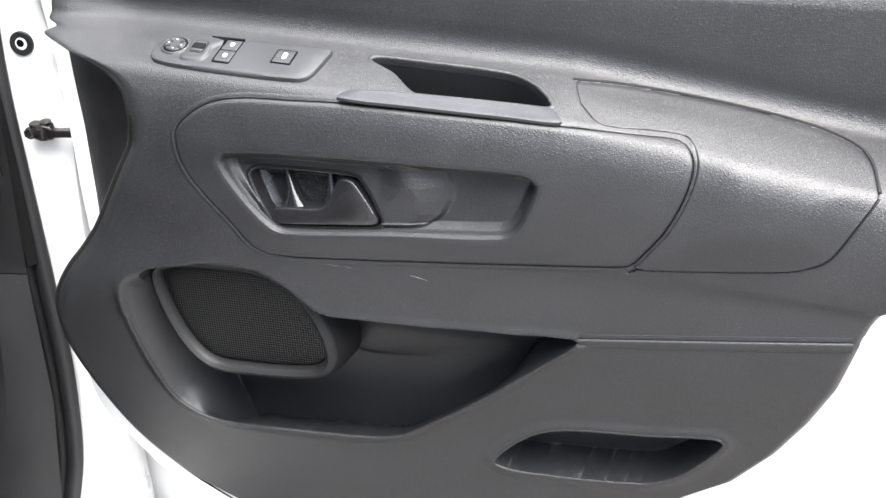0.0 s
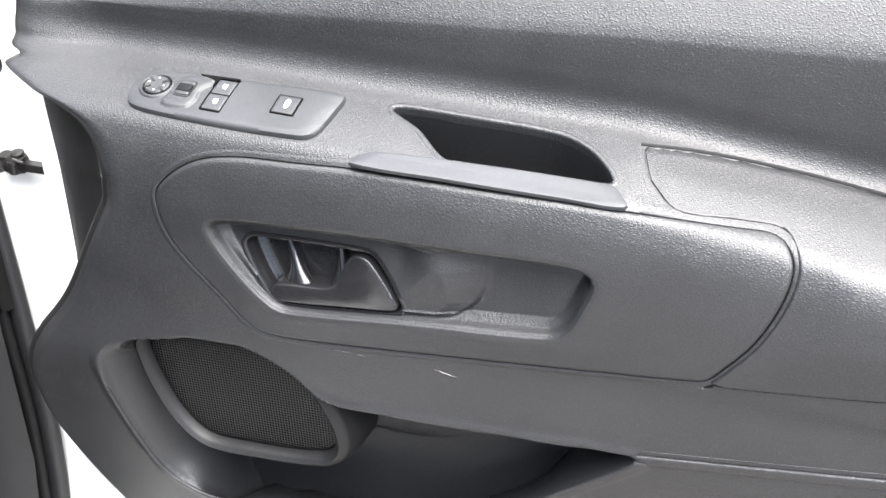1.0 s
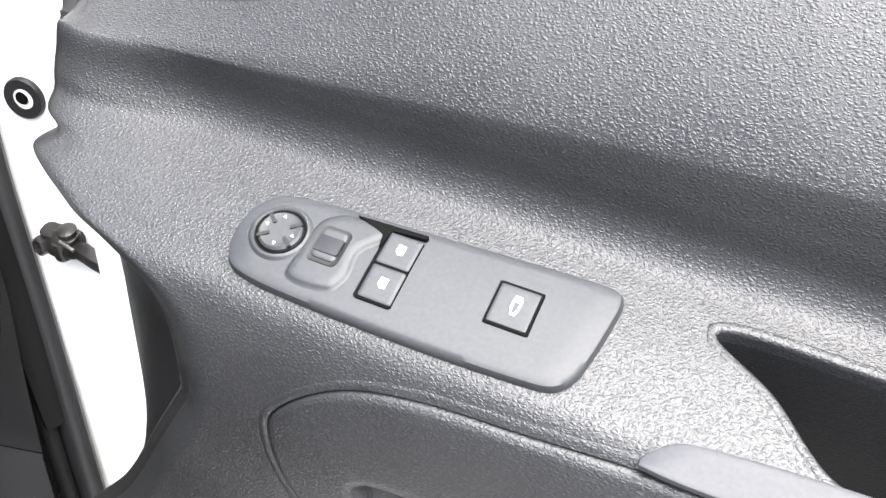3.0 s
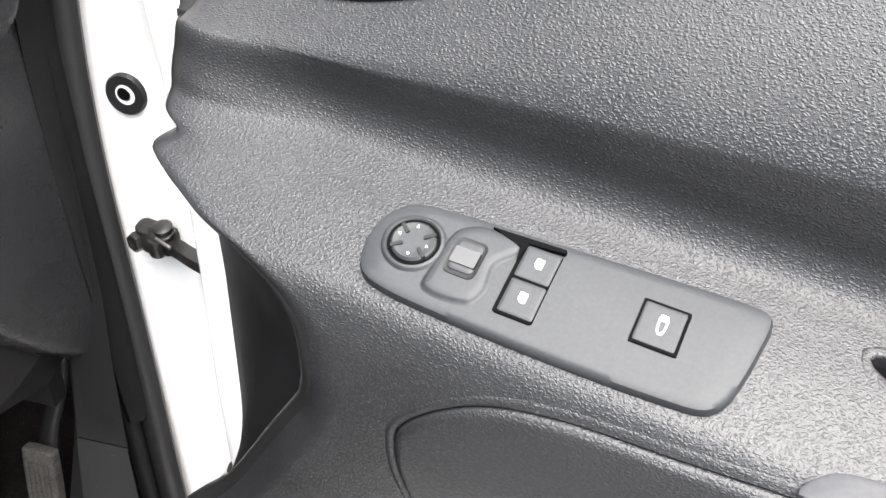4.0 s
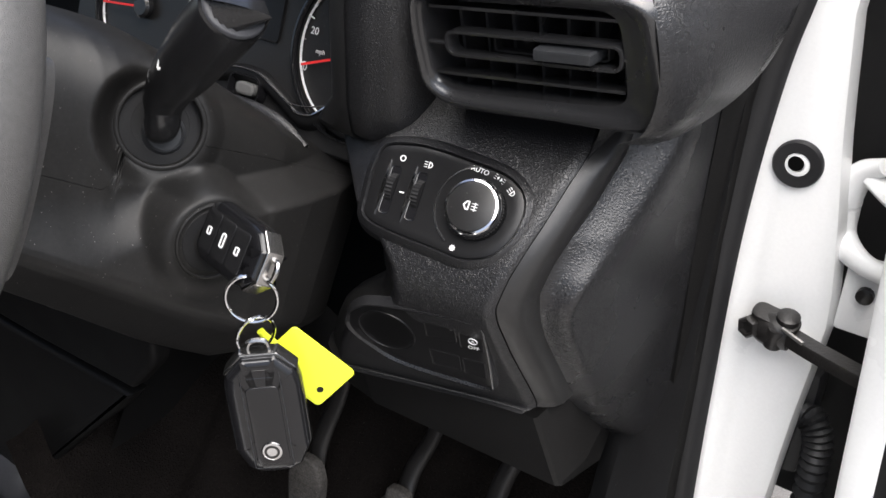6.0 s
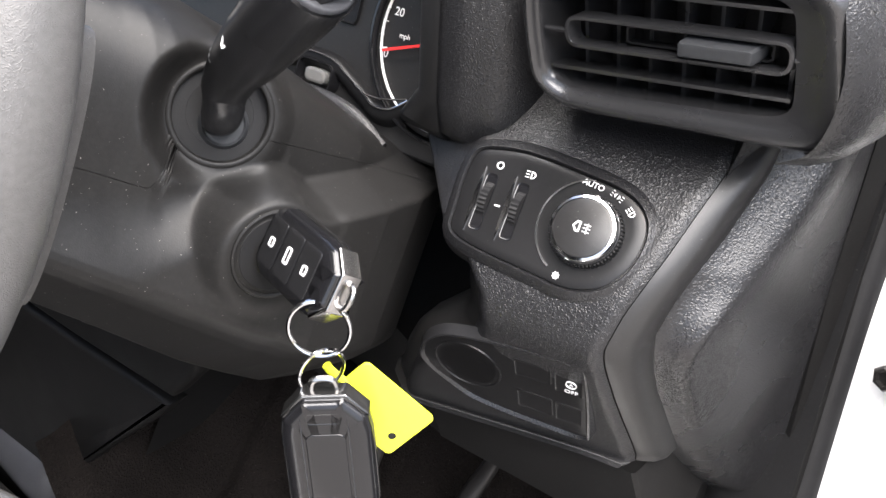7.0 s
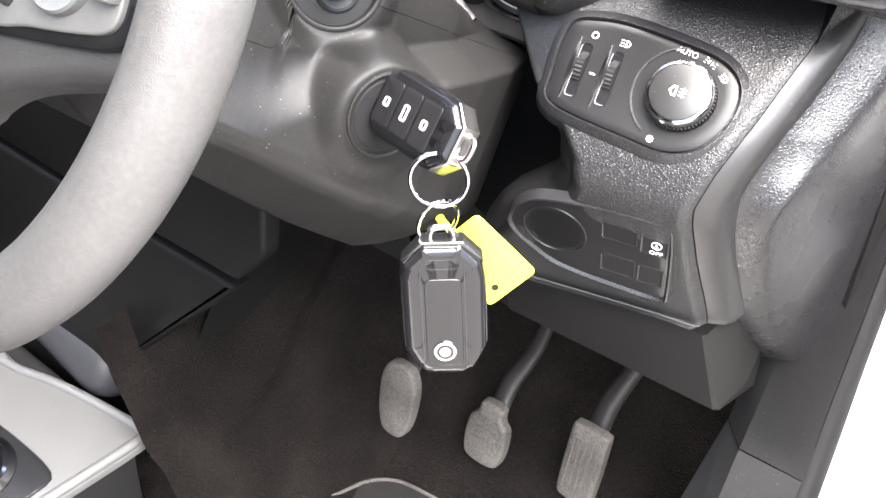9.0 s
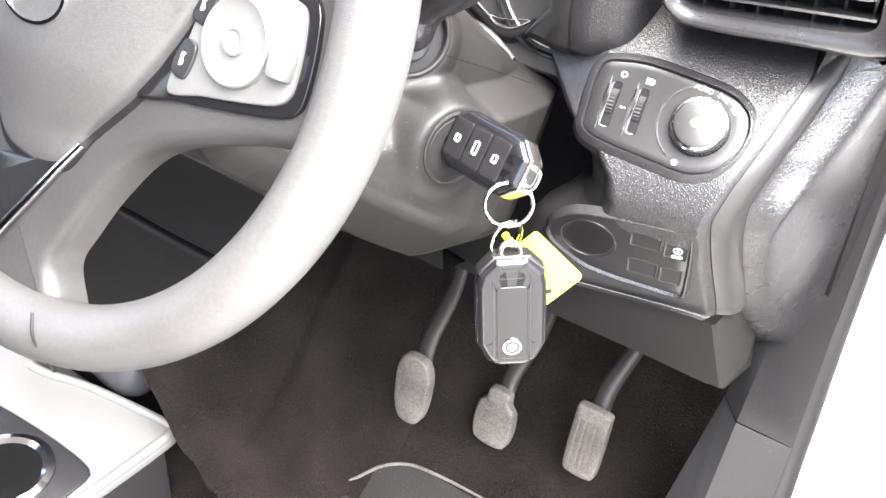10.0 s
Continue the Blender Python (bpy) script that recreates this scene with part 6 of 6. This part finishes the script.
part("trip_button_bezel", nested([(rounded(0.032, 0.020, 0.007) + (0.0260, -0.0465), -0.002, 1), (0.0012, 0.0055, 2), (0.0010, 0.0055, 1), (0.001, 0.0, 1)], local, (0.0260, -0.0465), 48, close=False), GLOSS, cluster)
bezel_line = glide([(-0.17, -0.060, 0.004), (-0.14, -0.066, 0.004), (-0.09, -0.066, 0.004), (-0.03, -0.046, 0.004), (0.010, -0.036, 0.004), (0.0354, -0.0353, 0.004), (0.0515, -0.0417, 0.004), (0.0677, -0.0495, 0.004), (0.076, -0.0535, 0.004), (0.0885, -0.0523, 0.004), (0.100, -0.044, 0.004)], 8)
part("lower_bezel", lattice([[(x, y + dy, h + dh) for dy, dh in ((0.0045, -0.008), (0.0025, -0.001), (0.0005, 0.0), (-0.004, 0.0), (-0.007, -0.002), (-0.012, -0.010))] for x, y, h in bezel_line]), PANEL_BLACK, cluster, "satin black lower bezel", 50)
part("bezel_edge", tube(bezel_line + np.array([0, 0.0012, 0.0005]), 0.0007, 8, per=2), CHROME, cluster, "bright edge of the bezel")
part("gauge_edge", tube([(0.0677, -0.0475, 0.0035), (0.0750, -0.0476, 0.0035), (0.0850, -0.0462, 0.0035), (0.0985, -0.0425, 0.0035)], 0.0006, 8), CHROME, cluster)
part("grained_strip", tube([(x + 0.940, y, z) for x, y, z in ((-0.915, -0.0560, 0.020), (-0.885, -0.0575, 0.022), (-0.860, -0.0620, 0.022), (-0.838, -0.0720, 0.020))], [0.005, 0.007, 0.007, 0.005], 12, 0.6, up=(0, 0, 1)), DASH, cluster, "grained strip beneath the bezel")

# ---- pedals, floor, mat, console ----
floor = part("cab_floor", lattice([[(x, y, z) for x in np.linspace(-2.1, -0.62, 14)] for y, z in ((-0.72, 0.52), (0.6, 0.52), (0.95, 0.53), (1.10, 0.58), (1.25, 0.72), (1.38, 0.95))]), CARPET)
tagged(floor, "dusty black felt carpet of the cab floor", "floor", kind="structure")
def tunnel_row(y):
    """Carpet that hangs in folds from the tunnel to the floor."""
    low = float(np.interp(y, [0.95, 1.10, 1.25, 1.38], [0.53, 0.58, 0.72, 0.95]))
    line = glide([(-1.262, 0.80), (-1.232, 0.715), (-1.196, 0.652), (-1.165, 0.625), (-1.120, 0.585), (-1.06, 0.545), (-1.0, 0.515)], 6)
    fold = 0.012 * math.sin(14 * y + 0.6)
    return [(x + fold * math.exp(-((k - 15) / 6) ** 2), y, z + low - 0.53 + 0.007 * math.sin(0.9 * k + 9 * y)) for k, (x, z) in enumerate(line)]


part("tunnel_carpet", lattice([tunnel_row(y) for y in np.linspace(0.93, 1.36, 40)]), CARPET, floor, "dusty felt carpet folded over the tunnel's foot", 60)


def mat_z(x, y):
    return float(np.interp(y, [0.35, 0.85, 0.98, 1.06, 1.14], [0.533, 0.536, 0.545, 0.566, 0.604]))


MAT_LINE = [(-0.70, 1.125), (-0.85, 1.130), (-0.995, 1.123), (-1.034, 1.104), (-1.059, 1.071), (-1.092, 1.047), (-1.125, 1.033), (-1.139, 1.013), (-1.135, 0.996), (-1.150, 0.90), (-1.155, 0.70), (-1.15, 0.40), (-0.92, 0.36), (-0.70, 0.38), (-0.69, 0.70), (-0.69, 0.95)]
mat_ob = thing("floor_mat", None, "black rubber floor mat in the driver's footwell", "floor mat")
part("sheet", slab(MAT_LINE, 0.0, 0.006, lambda a, b, h: (a, b, mat_z(a, b) + h), 0.002, 200), MAT, mat_ob)
edge_line = spread(curve_loop(MAT_LINE), 160)
part("raised_edge", tube([(x, y, mat_z(x, y) + 0.006) for x, y in np.vstack([edge_line, edge_line[:1]])], 0.0024, 8, per=1), PEDAL, mat_ob, "raised dusty edge")
part("heel_pad", slab([(-0.98, 1.00), (-0.84, 1.01), (-0.80, 0.96), (-0.82, 0.80), (-0.98, 0.79), (-1.02, 0.88)], 0.0, 0.010, lambda a, b, h: (a, b, mat_z(a, b) + h), 0.003, 90), MAT, mat_ob)


def pedal(name, top, bottom, width, pad_h, label, ribs):
    t, b = Vector(top), Vector(bottom)
    up = (t - b).normalized()
    n = Vector((1, 0, 0)).cross(up).normalized()
    n = n if n.y < 0 else -n
    ob = thing(name, axes((t + b) / 2, (1, 0, 0), n), label, "pedal", "pedals")
    h = (t - b).length
    k = width / 2
    m = h / 2
    shape = {"clutch_pedal": [(-k * 0.55, m), (k * 0.55, m), (k * 0.95, m * 0.62), (k, m * 0.1), (k * 0.85, -m * 0.6), (k * 0.45, -m), (-k * 0.45, -m), (-k * 0.85, -m * 0.6), (-k, m * 0.1), (-k * 0.95, m * 0.62)],
             "brake_pedal": [(-k * 0.5, m), (k * 0.5, m), (k * 0.62, m * 0.62), (k * 0.95, m * 0.35), (k, -m * 0.55), (k * 0.7, -m), (-k * 0.7, -m), (-k, -m * 0.55), (-k * 0.95, m * 0.35), (-k * 0.62, m * 0.62)],
             "accelerator_pedal": [(-k * 0.9, m), (k * 0.9, m), (k, m * 0.9), (k, -m * 0.7), (k * 0.8, -m), (-k * 0.8, -m), (-k, -m * 0.7), (-k, m * 0.9)]}[name]
    pad = part("pad", slab(shape, 0.0, 0.013, local, 0.004, 90), PEDAL, ob, "dusty worn rubber pad", 60)
    if name == "accelerator_pedal":
        for j in range(5):
            part("rib", box((0.0035, h * 0.72, 0.003), (width * (-0.32 + 0.16 * j), -h * 0.04, 0.0135), 0.001), PEDAL, pad)
    else:
        for j in range(ribs):
            part("rib", box((width * 0.52, 0.0035, 0.003), (0, h * (0.26 - 0.56 * j / max(1, ribs - 1)), 0.0135), 0.001), PEDAL, pad)
    part("lever", tube([(0, h * 0.2, -0.004), (0.0, h * 0.7, -0.016), (0.018, h * 1.6, -0.024), (0.034, h * 3.2, 0.0)], [0.012, 0.011, 0.009, 0.009], 12, 0.6), SOOT, ob, "dark steel pedal lever")
    return ob


pedal("clutch_pedal", (-0.988, 1.128, 0.778), (-1.018, 1.116, 0.694), 0.047, 0.1, "dusty rubber clutch pedal above the carpet", 6)
pedal("brake_pedal", (-0.908, 1.178, 0.742), (-0.924, 1.162, 0.672), 0.050, 0.08, "dusty rubber brake pedal above the carpet", 4)
pedal("accelerator_pedal", (-0.789, 1.168, 0.796), (-0.802, 1.151, 0.712), 0.040, 0.1, "dusty rubber accelerator pedal above the carpet", 6)
console = thing("centre_console", None, "silver and black centre console with a cup holder", "centre console")
part("base", slab([(-1.60, 0.955), (-1.30, 0.948), (-1.238, 0.940), (-1.236, 0.84), (-1.245, 0.45), (-1.40, 0.30), (-1.60, 0.30)], 0.50, 0.644, local, 0.010, 120, False), DASH_SOFT, console, "black side of the console")
TOP = [(-1.60, 0.915), (-1.43, 0.926), (-1.377, 0.941), (-1.303, 0.953), (-1.238, 0.960), (-1.229, 0.950), (-1.227, 0.927), (-1.230, 0.838), (-1.240, 0.60), (-1.40, 0.55), (-1.60, 0.55)]
part("top_plate", slab(TOP, 0.640, 0.652, local, 0.006, 160, steps=4), SILVER, console, "silver lacquered console top", 50)
part("top_rim", tube([(x, y, 0.6515) for x, y in glide([(-1.46, 0.915), (-1.43, 0.919), (-1.377, 0.934), (-1.303, 0.946), (-1.245, 0.952), (-1.236, 0.944), (-1.234, 0.925), (-1.237, 0.838), (-1.247, 0.62)], 8)], 0.0065, 12, 0.8, per=1), SILVER, console, "raised rim of the console top", 60)
part("holder_bezel", slab([(-1.56, 0.835), (-1.46, 0.846), (-1.40, 0.852), (-1.32, 0.855), (-1.262, 0.850), (-1.252, 0.835), (-1.256, 0.60), (-1.55, 0.60)], 0.640, 0.654, local, 0.004, 100), SMOOTH, console, "dark bezel of the cup holder")
part("cup_holder", lathe([(0.060, 0.010), (0.058, 0.0165), (0.050, 0.0195), (0.0440, 0.0155), (0.039, -0.05), (0.0, -0.052)], (-1.335, 0.785, 0.640), (0, 0, 1), 48), CHROME, console, "bright-rimmed round cup holder")
# Disc near the rim; its black replaces the shade of a deep cup.
part("cup_shade_disc", lathe([(0.0440, 0.0146), (0.0435, 0.0150), (0.020, 0.0146), (0.0, 0.0145)], (-1.335, 0.785, 0.640), (0, 0, 1), 40), GAP_SHADE, console, "flat black disc painted as the cup holder's shaded inside")
part("side_drum", lathe([(0.0005, -0.012), (0.018, -0.010), (0.030, -0.003), (0.037, 0.010), (0.040, 0.030), (0.040, 0.14)], (-1.325, 0.985, 0.664), (-1, 0.10, 0.05), 40), GRIP_GREY, console, "rounded grey-black drum behind the tray", 60)
rear_at = lambda a, b, h: (a, 0.990 - h, b)
part("knee_panel", slab([(-1.075, 1.10), (-1.035, 1.05), (-1.040, 0.985), (-1.078, 0.940), (-1.22, 0.937), (-1.62, 0.945), (-1.62, 1.10)], 0.0, 0.020, rear_at, 0.006, 160, False), LOW_PLASTIC, dash, "plain black knee panel", 60)
part("lower_panel", slab([(-1.082, 0.930), (-1.110, 0.896), (-1.171, 0.836), (-1.245, 0.758), (-1.312, 0.690), (-1.36, 0.62), (-1.38, 0.52), (-1.62, 0.52), (-1.62, 0.934), (-1.22, 0.930)], 0.0, 0.020, rear_at, 0.006, 180, False), LOW_PLASTIC, dash, "plain black lower centre stack", 60)
part("panel_side", lattice([[(-1.255, 0.985, 0.52), (-1.245, 1.00, 0.66), (-1.215, 1.05, 0.80), (-1.19, 1.04, 1.10)], [(-1.20, 1.40, 0.52), (-1.20, 1.40, 0.66), (-1.19, 1.40, 0.80), (-1.18, 1.40, 1.10)]]), LOW_PLASTIC, dash, "plain side of the centre stack")
part("under_dash", lattice([[(x, y, z) for y, z in ((0.99, 1.09), (1.0, 1.03), (1.1, 1.0), (1.4, 1.0))] for x in (-2.0, -1.2, -0.9)]), LOW_PLASTIC, dash)
